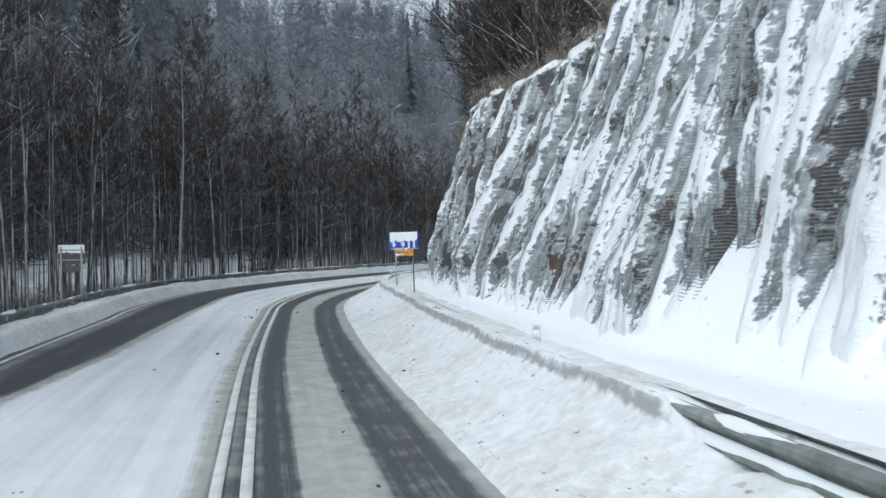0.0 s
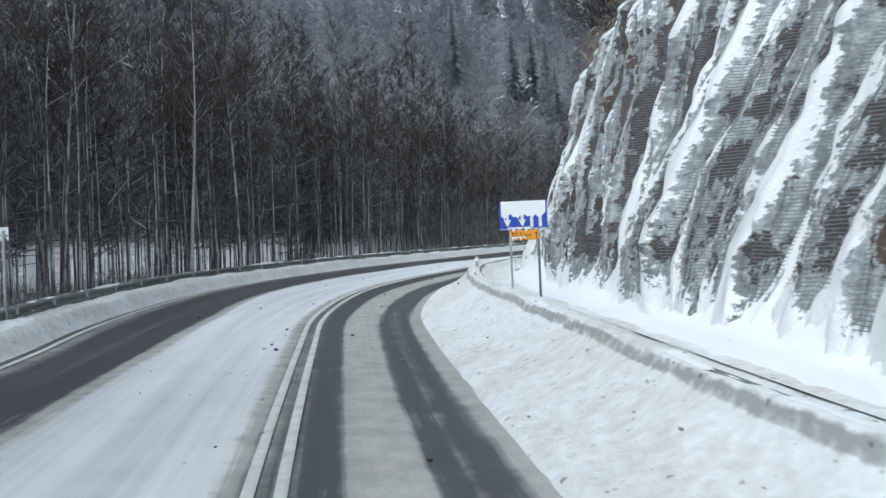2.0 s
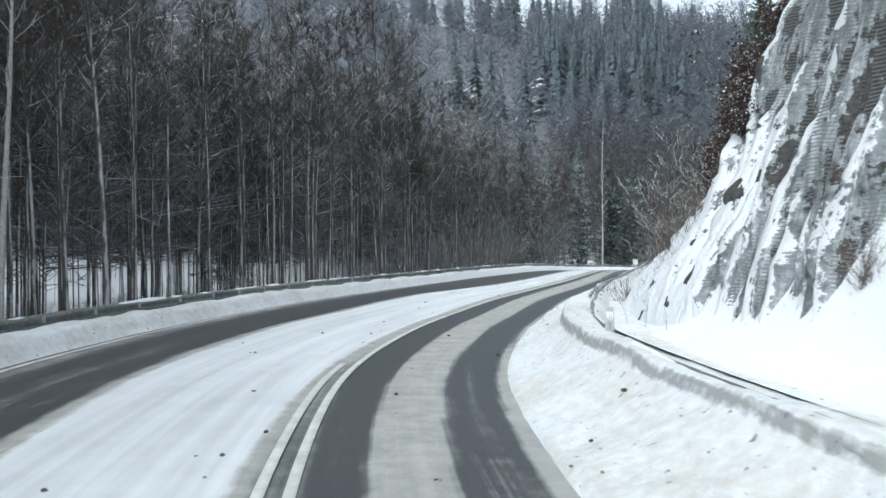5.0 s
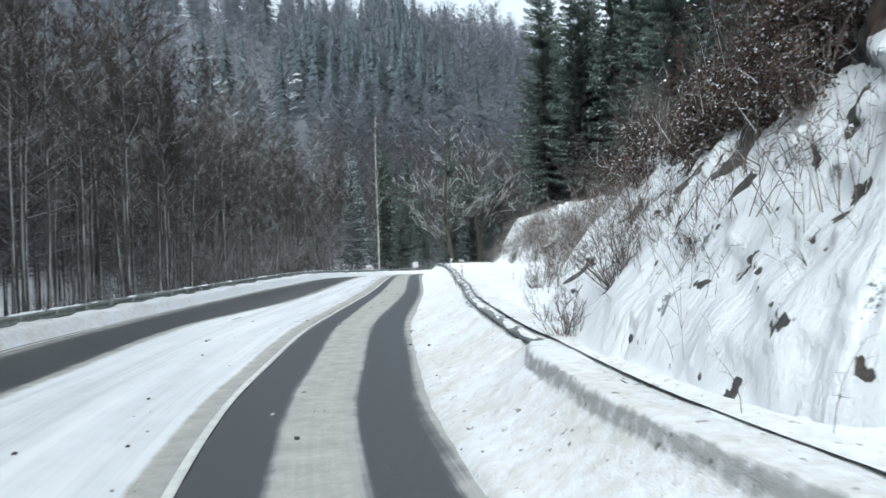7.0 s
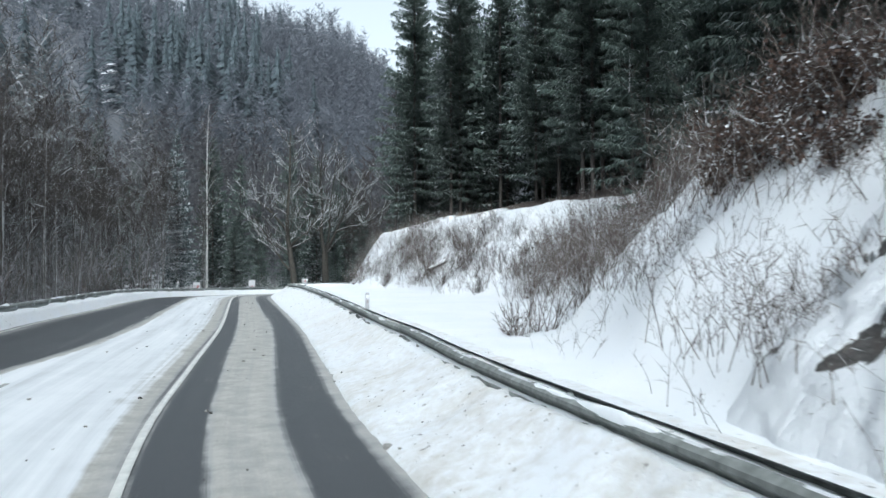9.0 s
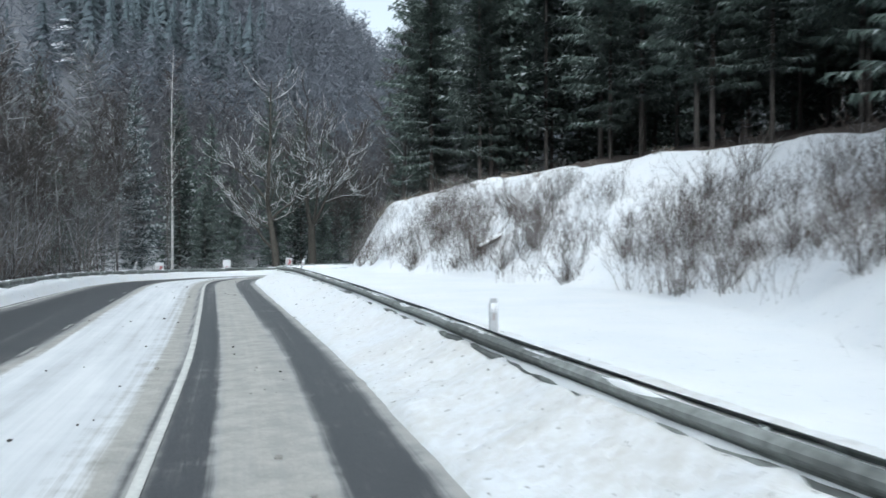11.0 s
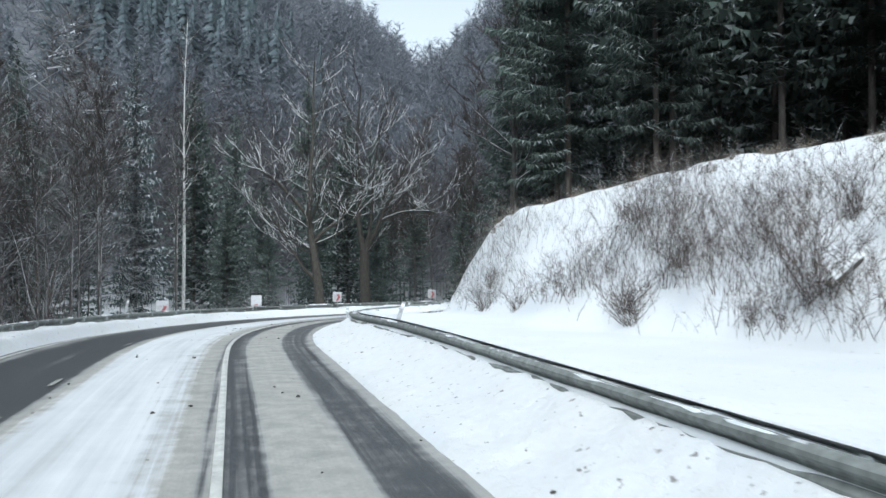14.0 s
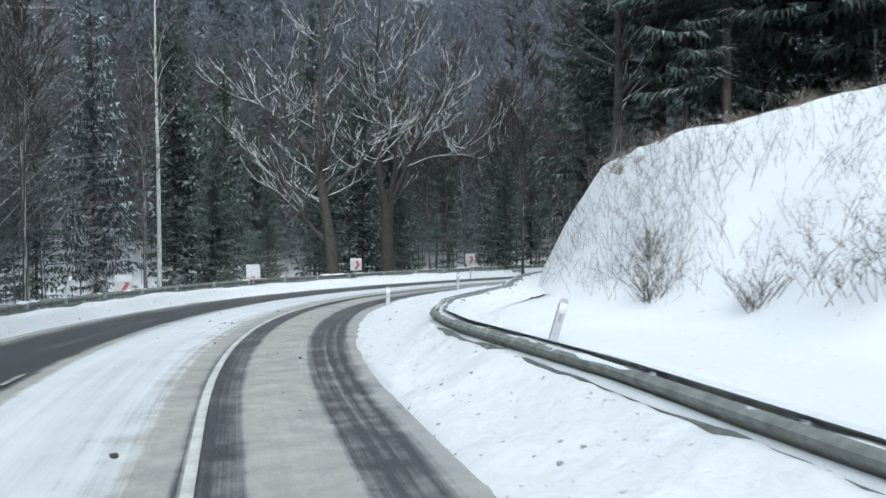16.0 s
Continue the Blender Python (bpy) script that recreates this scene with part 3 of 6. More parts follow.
def bank_r_face_grey(me, off, key, s):
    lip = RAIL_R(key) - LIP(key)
    face_grey = LEDGE(key) * np.exp(-((off - lip + 0.005) / 0.042) ** 2)
    me.attributes.new("face_grey", "FLOAT", "POINT").data.foreach_set("value", face_grey.astype(np.float32).ravel())


bank = strip("snow_bank_right", bank_r_offsets, bank_r_heights, SNOW_BANK, extra=bank_r_face_grey)
tagged(bank, "ploughed snow bank with dirt along the guard rail", "snow bank", kind="structure")


def bank_l_offsets(key, s):
    t = np.linspace(0, 1, 34)[None, :]
    lo = -FOOT_L(key) + 0.15 + 0.10 * wave(s, s * 0, 45, 3, 1.6)
    return lo - 2.1 * (1 - t)


def bank_l_heights(off, key, s):
    t = -(off + FOOT_L(key)) + 0.15
    h = 0.44 * smooth(0, 0.5, t) - 0.16 * smooth(0.9, 1.9, t)
    return h + (0.07 * wave(off, s, 46, 4, 0.5) + 0.02 * wave(off, s, 47, 3, 0.15)) * smooth(0, 0.3, t) - 0.03


bank = strip("snow_bank_left", bank_l_offsets, bank_l_heights, SNOW_BANK)
tagged(bank, "lumpy ploughed snow bank below the outer guard rail", "snow bank", kind="structure")

# ---- painted lines
def painted(name, y0, y1, off, width, parent=None, wobble=0.0, mat=None):
    k0, k1 = np.searchsorted(YC, y0), np.searchsorted(YC, y1)
    k = np.arange(k0, k1 + 1)
    o = off + wobble * wave(S[k], S[k] * 0, 51, 2, 6)
    cols = []
    for w, dz in ((-0.5, 0.0), (-0.46, 0.006), (0.46, 0.006), (0.5, 0.0)):
        p = LINE[k] + (o + w * width)[:, None] * NOR[k]
        cols.append(np.c_[p, fall(p[:, 1]) + 0.026 + dz])
    me = grid_mesh(name, np.stack(cols, 1).reshape(-1, 3), len(k), 4, mat or PAINT)
    ob = new(name, me)
    ob.parent = parent
    return ob


lines = tagged(new("road_marking"), "worn white centre lines painted on the asphalt", "road marking", kind="structure")
painted("solid_line", -12, 121, 0.02, 0.11, lines)
painted("solid_line", -12, 39, -0.24, 0.11, lines)
k = np.arange(np.searchsorted(YC, -12), len(LINE) - 80)
edge = -FOOT_L(YC[k]) + 0.34
cols = [np.c_[LINE[k] + (edge + w)[:, None] * NOR[k], fall(LINE[k][:, 1] + (edge + w) * NOR[k][:, 1]) + 0.022 + dz] for w, dz in ((-0.06, 0), (-0.055, 0.006), (0.055, 0.006), (0.06, 0))]
part("edge_line", grid_mesh("edge_line", np.stack(cols, 1).reshape(-1, 3), len(k), 4, PAINT), None, lines)
for y in (60, 69.2, 73.5, 77.8, 86.4, 90.6, 99.2):
    painted("dash", y, y + 1.1, -2.95, 0.10, lines, 0, WORN)

# ---------------------------------------------------------------- guard rails
W_BEAM = [(0.000, 0.00), (0.030, 0.012), (0.078, 0.045), (0.078, 0.085), (0.018, 0.125), (0.000, 0.155), (0.018, 0.185), (0.078, 0.225), (0.078, 0.265), (0.030, 0.298), (0.000, 0.310)]


def beam_piece(k0, k1, offset, facing, top, name, parent):
    """One length of rail between two samples of the road's line. facing: -1 when the ridges face left."""
    k = np.arange(k0, k1 + 1)
    rows = []
    for prof in (0, 1):
        for x, z in (W_BEAM if prof == 0 else W_BEAM[::-1]):
            o = offset(YC[k]) + facing * (x - 0.004 * prof)
            p = LINE[k] + o[:, None] * NOR[k]
            rows.append(np.c_[p, fall(p[:, 1]) + top - 0.31 + z])
    rows.append(rows[0])
    v = np.stack(rows, 1)
    return part(name, grid_mesh(name, v.reshape(-1, 3), v.shape[0], v.shape[1], BEAM, smooth=False), None, parent)


def rail_post(parent, k, offset, facing, top, mesh):
    o = float(offset(YC[k])) - facing * 0.10
    p = LINE[k] + o * NOR[k]
    ob = new("post", mesh)
    ob.parent = parent
    ob.matrix_basis = Matrix.Translation((p[0], p[1], float(fall(p[1])) + top - 0.95)) @ Matrix.Rotation(math.atan2(TAN[k][1], TAN[k][0]), 4, "Z")


def post_mesh():
    g = Geo()
    g.box((-0.05, -0.055, 0), (0.05, -0.045, 0.93))
    g.box((-0.05, -0.045, 0), (-0.042, 0.045, 0.93))
    g.box((-0.05, 0.045, 0), (0.05, 0.055, 0.93))
    g.box((-0.06, -0.20, 0.76), (0.06, -0.055, 0.90))
    g.box((-0.06, 0.055, 0.76), (0.06, 0.10, 0.90))
    return g.mesh("rail_post", GALV)


POST = post_mesh()


def snow_cap(k0, k1, offset, facing, top, thick, name, parent, seed):
    """Snow lying on the rail: an uneven rounded ridge."""
    k = np.arange(k0, k1 + 1)
    full = thick(YC[k])
    n = np.clip(full * 6 - 0.1 + 0.9 * wave(S[k], S[k] * 0, seed, 4, 0.5), 0.0, 1.0)
    n[0] = n[-1] = 0
    h, w = full * n, 0.02 + np.minimum(0.07, full) * n
    rows = []
    for a in np.linspace(0, math.pi, 7):
        o = offset(YC[k]) - facing * 0.01 + w * math.cos(a) + facing * 0.03
        p = LINE[k] + o[:, None] * NOR[k]
        rows.append(np.c_[p, fall(p[:, 1]) + top - 0.025 + (h + 0.02 * n) * math.sin(a) - 0.03 * abs(math.cos(a))])
    v = np.stack(rows[::-1], 1)
    return part(name, grid_mesh(name, v.reshape(-1, 3), v.shape[0], v.shape[1], SNOW), None, parent)


def ridge_snow(k0, k1, offset, facing, top, name, parent, seed):
    """A ragged line of snow caught on the lower ridge of the beam."""
    k = np.arange(k0, k1 + 1)
    n = np.clip(0.62 + 0.8 * wave(S[k], S[k] * 0, seed, 4, 0.45), 0.04, 1.0)
    rows = []
    for x, z, grow in ((0.010, 0.128, 0.020), (0.032, 0.122, 0.026), (0.060, 0.102, 0.020), (0.080, 0.082, 0.006), (0.083, 0.072, 0.0)):
        o = offset(YC[k]) + facing * (0.012 + (x - 0.012) * n + 0.004)
        p = LINE[k] + o[:, None] * NOR[k]
        rows.append(np.c_[p, fall(p[:, 1]) + top - 0.31 + 0.128 + (z - 0.128) * n + grow * n + 0.003])
    v = np.stack(rows, 1)
    return part(name, grid_mesh(name, v.reshape(-1, 3), v.shape[0], v.shape[1], SNOW), None, parent)


def guard_rail(label, y0, y1, offset, facing, top, cap, piece=16, seed=60, second=0.0):
    rail = tagged(new("guard_rail"), label, "guard rail")
    k0, k1 = int(np.searchsorted(YC, y0)), int(np.searchsorted(YC, y1))
    if y1 > 121:
        k1 = len(LINE) - 62
    for a in range(k0, k1 - piece, piece):
        beam_piece(a, min(a + piece, k1), offset, facing, top, "beam", rail)
        snow_cap(a, min(a + piece, k1), offset, facing, top, cap, "snow_cap", rail, seed)
        if second:
            ridge_snow(a, min(a + piece, k1), offset, facing, top, "ridge_snow", rail, seed + 5)
            beam_piece(a, min(a + piece, k1), lambda y: offset(y) + second, -facing, top + 0.015, "back_beam", rail)
        for b in range(a + 2, a + piece, 8):
            rail_post(rail, b, offset, facing, top, POST)
    return rail


guard_rail("galvanised steel guard rail half buried in ploughed snow", -12, 122, RAIL_R, -1, 0.845, table([(-50, 0.05), (44, 0.06), (46, 0.055), (50, 0.05), (56, 0.045), (60, 0.03), (122, 0.035)]), second=0.14)
guard_rail("galvanised double guard rail in front of the bare woods", -12, 122, lambda y: -FOOT_L(y) - 0.95, 1, 0.66, table([(-50, 0.05), (122, 0.05)]), seed=67)

# ---------------------------------------------------------------- cliff with drapery of wire net


def cliff_material():
    m, n, l, b = material("snowy_rock_face")
    uv = n.new("ShaderNodeUVMap")
    uv.uv_map = "face"
    sep = add(n, l, "ShaderNodeSeparateXYZ", {"Vector": uv.outputs[0]})
    geo = n.new("ShaderNodeNewGeometry")

    def layer(fx, fy, detail, rough):
        v = add(n, l, "ShaderNodeCombineXYZ", {"X": mathn(n, l, "MULTIPLY", sep.outputs["X"], fx), "Y": mathn(n, l, "MULTIPLY", sep.outputs["Y"], fy)}).outputs[0]
        return noise_tex(n, l, 1.0, detail, rough, v)

    part_of = lambda sock, mean, k: mathn(n, l, "MULTIPLY", mathn(n, l, "SUBTRACT", sock, mean), k)
    plaster = n.new("ShaderNodeAttribute")
    plaster.attribute_name = "plaster"
    flecks = layer(22, 9, 4, 0.7)
    mid, hole, streaks = layer(6.5, 1.6, 6, 0.7), layer(2.6, 1.3, 8, 0.66), layer(18, 0.4, 5, 0.7)
    rust = noise_tex(n, l, 0.45, 4, 0.6, geo.outputs["Position"])
    fine = noise_tex(n, l, 14, 5, 0.7, geo.outputs["Position"])
    rock = ramp(n, l, fine, [(0.3, (0.028, 0.026, 0.025)), (0.7, (0.12, 0.115, 0.11))])
    rock = mixc(n, l, ramp(n, l, rust, [(0.54, (0, 0, 0)), (0.66, (0.8, 0.8, 0.8))]), rock, (0.10, 0.062, 0.045))
    dust = ramp(n, l, mathn(n, l, "ADD", mathn(n, l, "MULTIPLY", mid, 0.3), mathn(n, l, "ADD", mathn(n, l, "MULTIPLY", streaks, 0.4), mathn(n, l, "MULTIPLY", flecks, 0.3))), [(0.38, (0.085, 0.094, 0.100)), (0.49, (0.28, 0.30, 0.315)), (0.60, (0.63, 0.66, 0.68))])
    up = add(n, l, "ShaderNodeSeparateXYZ", {"Vector": geo.outputs["Normal"]}).outputs["Z"]
    k = mathn(n, l, "ADD", plaster.outputs["Fac"], mathn(n, l, "ADD", mathn(n, l, "ADD", part_of(mid, 0.5, 0.9), part_of(streaks, 0.5, 0.7)), mathn(n, l, "ADD", part_of(flecks, 0.5, 1.7), part_of(up, 0.28, 0.9))))
    kr = mathn(n, l, "SUBTRACT", part_of(hole, 0.5, 3.4), mathn(n, l, "MULTIPLY", k, 0.75))
    bare = n.new("ShaderNodeAttribute")
    bare.attribute_name = "bare"
    kr = mathn(n, l, "MAXIMUM", kr, mathn(n, l, "ADD", bare.outputs["Fac"], part_of(mid, 0.5, 1.2)))
    a = mixc(n, l, ramp(n, l, k, [(0.44, (0, 0, 0)), (0.54, (1, 1, 1))]), dust, (0.87, 0.89, 0.915))
    a = mixc(n, l, ramp(n, l, kr, [(0.13, (0, 0, 0)), (0.21, (1, 1, 1))]), a, rock)
    l.new(a, b.inputs["Base Color"])
    b.inputs["Roughness"].default_value = 0.85
    bump(n, l, b, mathn(n, l, "ADD", mathn(n, l, "ADD", mid, mathn(n, l, "MULTIPLY", k, 0.8)), mathn(n, l, "MULTIPLY", fine, 0.5)), 0.65, 0.08)
    return m


CLIFF = cliff_material()


RUN0 = float(np.interp(0, YC, S))


def pleats(s, h):
    """Depth of the net's hanging folds: sharp ridges that run aslant down the face."""
    lean = s + 0.02 * h + 0.15 * wave(s, h, 70, 2, 3.0)
    ridge = 1 - np.abs(wave(lean, h * 0.05, 71, 2, 0.26))
    ridge2 = 1 - np.abs(wave(lean, h * 0.05, 72, 2, 0.10))
    ridge3 = 1 - np.abs(wave(lean, h * 0.08, 70, 2, 0.055))
    return 0.30 - 0.55 * np.clip(ridge, 0, 1) ** 2 - 0.20 * np.clip(ridge2, 0, 1) ** 2 - 0.07 * np.clip(ridge3, 0, 1) ** 2, lean


def plastered(s, h):
    """How thick the snow sticks: in long drips, on one flank of the folds and towards the foot."""
    f0, lean = pleats(s, h)
    f1, _ = pleats(s + 0.12, h)
    flank = np.clip((f1 - f0) / 0.12, -1, 1)
    drip = wave(lean, h * 0.05, 171, 4, 0.20)
    clump = wave(lean, h * 0.55, 172, 5, 0.34)
    run = s - RUN0
    top = np.interp(np.interp(s, S, YC), [0, 14, 22, 28, 33, 40, 43, 45, 50], [7.8, 7.6, 7.1, 6.9, 6.3, 6.2, 4.9, 4.0, 3.5])
    return 0.31 + 0.55 * drip + 0.50 * clump + 0.34 * flank + 0.8 * smooth(0.9, 0.0, h) + 0.55 * smooth(11, 5, run) - 0.10 * smooth(24, 34, run) - 0.16 * smooth(2.0, 5.0, h) * smooth(14, 24, run) + 0.85 * smooth(38, 41, run) + 0.8 * smooth(0.90, 0.985, h / top)


def cliff_point(key, h):
    """Offset from the centre line of the rock face at height h, and the run along the road."""
    s = np.interp(key, YC, S)
    fold, lean = pleats(s, h)
    fold = fold + 0.35 * wave(s, h * 0.6, 74, 2, 1.6)
    rough = (0.09 + 0.13 * smooth(38, 42, key)) * wave(lean, h * 0.8, 73, 4, 0.6) * (1 - 0.7 * smooth(38, 42, key)) - 0.10 * smooth(0.25, 0.7, plastered(s, h))
    slope = smooth(37.0, 43.0, key)
    fold = fold * (1 - slope) + slope * (0.27 * wave(s, h * 1.2, 76, 4, 0.8) + 0.14 * wave(s, h * 1.4, 79, 4, 0.25) - 0.5 * smooth(1.4, 0.0, h))
    batter = np.interp(key, [4, 20, 25, 38, 40, 43, 46, 50, 56], [0.40, 0.38, 0.31, 0.30, 0.42, 0.60, 0.75, 0.84, 0.90])
    back = 0.10 + 0.30 * smooth(29, 33, key) * smooth(40, 38, key) - 0.22 * slope + 3.0 * smooth(52, 55.5, key)
    return FOOT_R(key) + back + batter * h + (fold + rough) * (0.35 + 0.65 * np.clip(h / 1.2, 0, 1)) + 1.2 * np.maximum(0, h - CREST(key) * 0.93) ** 1.3, s


def cliff_surface(name, y0, y1, nk, nh):
    key = np.linspace(y0, y1, nk)[:, None]
    u = np.linspace(0, 1, nh)[None, :]
    top = CREST(key) + 0.10 + 0.45 * wave(key, key * 0, 75, 4, 0.9) + 0.22 * wave(key, key * 0, 77, 3, 0.22)
    h = -0.2 + (top + 0.2) * u
    key = key + 0 * h
    off, s = cliff_point(key, h)
    px, py, nx, ny = (np.interp(key, YC, a) for a in (LINE[:, 0], LINE[:, 1], NOR[:, 0], NOR[:, 1]))
    me = grid_mesh(name, np.stack([px + off * nx, py + off * ny, 0.60 + h], -1).reshape(-1, 3), nk, nh, CLIFF)
    me.flip_normals()
    me.attributes.new("plaster", "FLOAT", "POINT").data.foreach_set("value", plastered(s, h).astype(np.float32).ravel())
    bare = np.where(key > 36.5, 1.8 * (wave(s, h * 1.3, 177, 5, 0.24) - 0.47) + 1.3 * smooth(2.75, 3.35, h + 0.5 * wave(s, h, 178, 3, 0.7)) * smooth(39.3, 40.5, key), -1.0)
    me.attributes.new("bare", "FLOAT", "POINT").data.foreach_set("value", bare.astype(np.float32).ravel())
    uv = me.uv_layers.new(name="face")
    idx = np.empty(len(me.loops), np.int32)
    me.loops.foreach_get("vertex_index", idx)
    uv.data.foreach_set("uv", np.stack([(s + 0.02 * h).ravel()[idx], h.ravel()[idx]], 1).astype(np.float32).ravel())
    return me


cliff = tagged(new("cliff", cliff_surface("cliff", -6, 55.4, 1120, 96)), "steep grey rock face plastered with snow and ice", "rock face", kind="structure")


def wire_net():
    """Rows of twisted wire hung over the rock; where snow sticks thick it covers them."""
    steel = simple("galvanised_wire", (0.20, 0.215, 0.225), 0.6, 0.3, 0.2, 5)
    key = np.arange(2.0, 41.0, 0.14)
    zig = 0.008 * np.where(np.arange(len(key)) % 2, 1, -1)
    px, py, nx, ny = (np.interp(key, YC, a) for a in (LINE[:, 0], LINE[:, 1], NOR[:, 0], NOR[:, 1]))
    verts, faces, n = [], [], len(key)
    for h0 in np.arange(0.35, 8.2, 0.052):
        h = h0 + zig + 0.03 * wave(key, key * 0, 79, 3, 1.0)
        off, s = cliff_point(key, h)
        off = off - 0.03 + 0.20 * smooth(0.35, 0.65, plastered(s, h)) - 0.02 * wave(s, h, 78, 3, 0.8)
        a = np.stack([px + off * nx, py + off * ny, 0.60 + h], 1)
        k = len(verts) * 2 * n
        side = np.array([0, 0, 0.0055])
        verts.append(np.concatenate([a - side, a + side]))
        faces += [(k + i, k + i + 1, k + n + i + 1, k + n + i) for i in range(n - 1)]
    me = bpy.data.meshes.new("wire_net")
    me.from_pydata(np.concatenate(verts).tolist(), [], faces)
    me.materials.append(steel)
    tagged(new("wire_net", me), "rockfall wire net draped over the snowy rock face", "wire net", kind="stuff")


wire_net()

# ---------------------------------------------------------------- trees


def bare_tree_meshes(seed, h, r0, limbs=18, low=0.35, twigs=5, spread_=0.20, rise=(35, 65), twig_w=0.022, bark=None, twig=None, sub=5):
    rng = random.Random(seed)
    wood, fine = Geo(), Geo()
    lean = Vector((rng.uniform(-0.05, 0.05), rng.uniform(-0.05, 0.05), 0))
    pts, rad = [], []
    wob = [rng.uniform(0, 6.3) for _ in range(4)]
    for k in range(11):
        t = k / 10
        pts.append(Vector((0, 0, -0.4)) * (k == 0) + Vector((lean.x * h * t + 0.10 * math.sin(wob[0] + 5 * t) * t * 2, lean.y * h * t + 0.10 * math.sin(wob[1] + 6 * t) * t * 2, h * t)))
        rad.append(r0 * (1 - 0.92 * t) * (1.25 if k == 0 else 1))
    wood.tube(pts, rad, 7)

    def stem(t):
        k = min(int(t * 10), 9)
        return pts[k].lerp(pts[k + 1], t * 10 - k)

    for _ in range(limbs):
        t = low + (0.97 - low) * rng.random() ** 0.9
        a, e = rng.uniform(0, 2 * math.pi), radians(rng.uniform(*rise))
        length = h * spread_ * (1.25 - t) * rng.uniform(0.7, 1.5)
        way = Vector((math.cos(a) * math.cos(e), math.sin(a) * math.cos(e), math.sin(e)))
        p = stem(t)
        r = r0 * (1 - 0.9 * t) * rng.uniform(0.32, 0.5)
        line = [p]
        for k in range(4):
            way = (way + Vector((rng.uniform(-0.25, 0.25), rng.uniform(-0.25, 0.25), rng.uniform(-0.08, 0.25)))).normalized()
            line.append(line[-1] + way * length / 4)
        wood.tube(line, [r, r * 0.8, r * 0.6, r * 0.4, r * 0.12], 3)
        for _ in range(sub):
            k = rng.randint(1, 3)
            q = line[k].lerp(line[k + 1], rng.random())
            w2 = (way + Vector((rng.uniform(-0.9, 0.9), rng.uniform(-0.9, 0.9), rng.uniform(-0.2, 0.7)))).normalized()
            l2 = length * rng.uniform(0.25, 0.5)
            q2 = q + w2 * l2
            fine.twig(q, q2, twig_w * 1.8, rng)
            for _ in range(twigs):
                b = q.lerp(q2, rng.uniform(0.15, 0.95))
                w3 = (w2 + Vector((rng.uniform(-0.9, 0.9), rng.uniform(-0.9, 0.9), rng.uniform(-0.3, 0.8)))).normalized()
                c = b + w3 * l2 * rng.uniform(0.4, 0.9)
                fine.twig(b, c, twig_w, rng)
                fine.twig(b.lerp(c, 0.5), b.lerp(c, 0.5) + (w3 + Vector((rng.uniform(-0.8, 0.8), rng.uniform(-0.8, 0.8), rng.uniform(-0.3, 0.6)))).normalized() * l2 * 0.35, twig_w * 0.8, rng)
    # short shoots along the upper stem
    for _ in range(limbs * 3):
        t = rng.uniform(low * 0.8, 0.99)
        p = stem(t)
        a = rng.uniform(0, 6.283)
        fine.twig(p, p + Vector((math.cos(a), math.sin(a), rng.uniform(0.2, 1.2))).normalized() * h * 0.08 * rng.uniform(0.4, 1.2), twig_w, rng)
    return wood.mesh("trunk", bark or BARK, True), fine.mesh("crown", twig or TWIGS)


def plant(name, meshes, x, y, turn, scale, label, category, group="", names=("trunk", "crown"), sink=0.15, z=None):
    z = land(x, y) - sink if z is None else z
    ob = tagged(new(name), label, category, group)
    ob.matrix_basis = Matrix.Translation((x, y, z)) @ Matrix.Rotation(turn, 4, "Z") @ Matrix.Scale(scale, 4)
    for n, me in zip(names, meshes):
        piece = part(n, me, None, ob)
        if n == "snow_load":
            tagged(piece, "snow lying along the limbs", kind="stuff")
    return ob


RNG = random.Random(7)
ALDERS = [bare_tree_meshes(100 + k, RNG.uniform(14, 17.5), RNG.uniform(0.07, 0.12), limbs=28, low=0.36, twigs=9, spread_=0.20, rise=(30, 72), twig_w=0.027, sub=6) for k in range(7)]
POLES = [bare_tree_meshes(130 + k, RNG.uniform(10, 14), RNG.uniform(0.045, 0.075), limbs=15, low=0.42, twigs=5, spread_=0.17, rise=(35, 75), twig_w=0.022, sub=5) for k in range(4)]


def belt():
    rng = random.Random(11)
    n = 0
    for k in range(262):
        y = rng.uniform(4, 120)
        out = 0.9 + 14 * rng.random() ** 1.3
        i = int(np.searchsorted(YC, y))
        p = LINE[i] - (float(FOOT_L(y)) + 0.95 + out) * NOR[i]
        if p[1] > 121:
            continue
        thin = rng.random() < 0.66
        me = rng.choice(POLES if thin else ALDERS)
        plant("alder_tree", me, p[0], p[1], rng.uniform(0, 6.28), rng.uniform(0.8, 1.12) * (1 - 0.25 * max(0, min(1, (y - 60) / 30))), "slender bare alder tree dusted with snow behind the guard rail" if not thin else "thin young bare tree in the roadside wood", "tree", "roadside wood")
        n += 1


belt()


def mesh_soup(meshes):
    """Triangles of several meshes as one, with the number of each one's material."""
    v, f, m, n = [], [], [], 0
    for k, me in enumerate(meshes):
        me.calc_loop_triangles()
        v += [tuple(p.co) for p in me.vertices]
        t = [tuple(i + n for i in tri.vertices) for tri in me.loop_triangles]
        f += t
        m += [k] * len(t)
        n = len(v)
    return np.array(v), np.array(f), np.array(m)


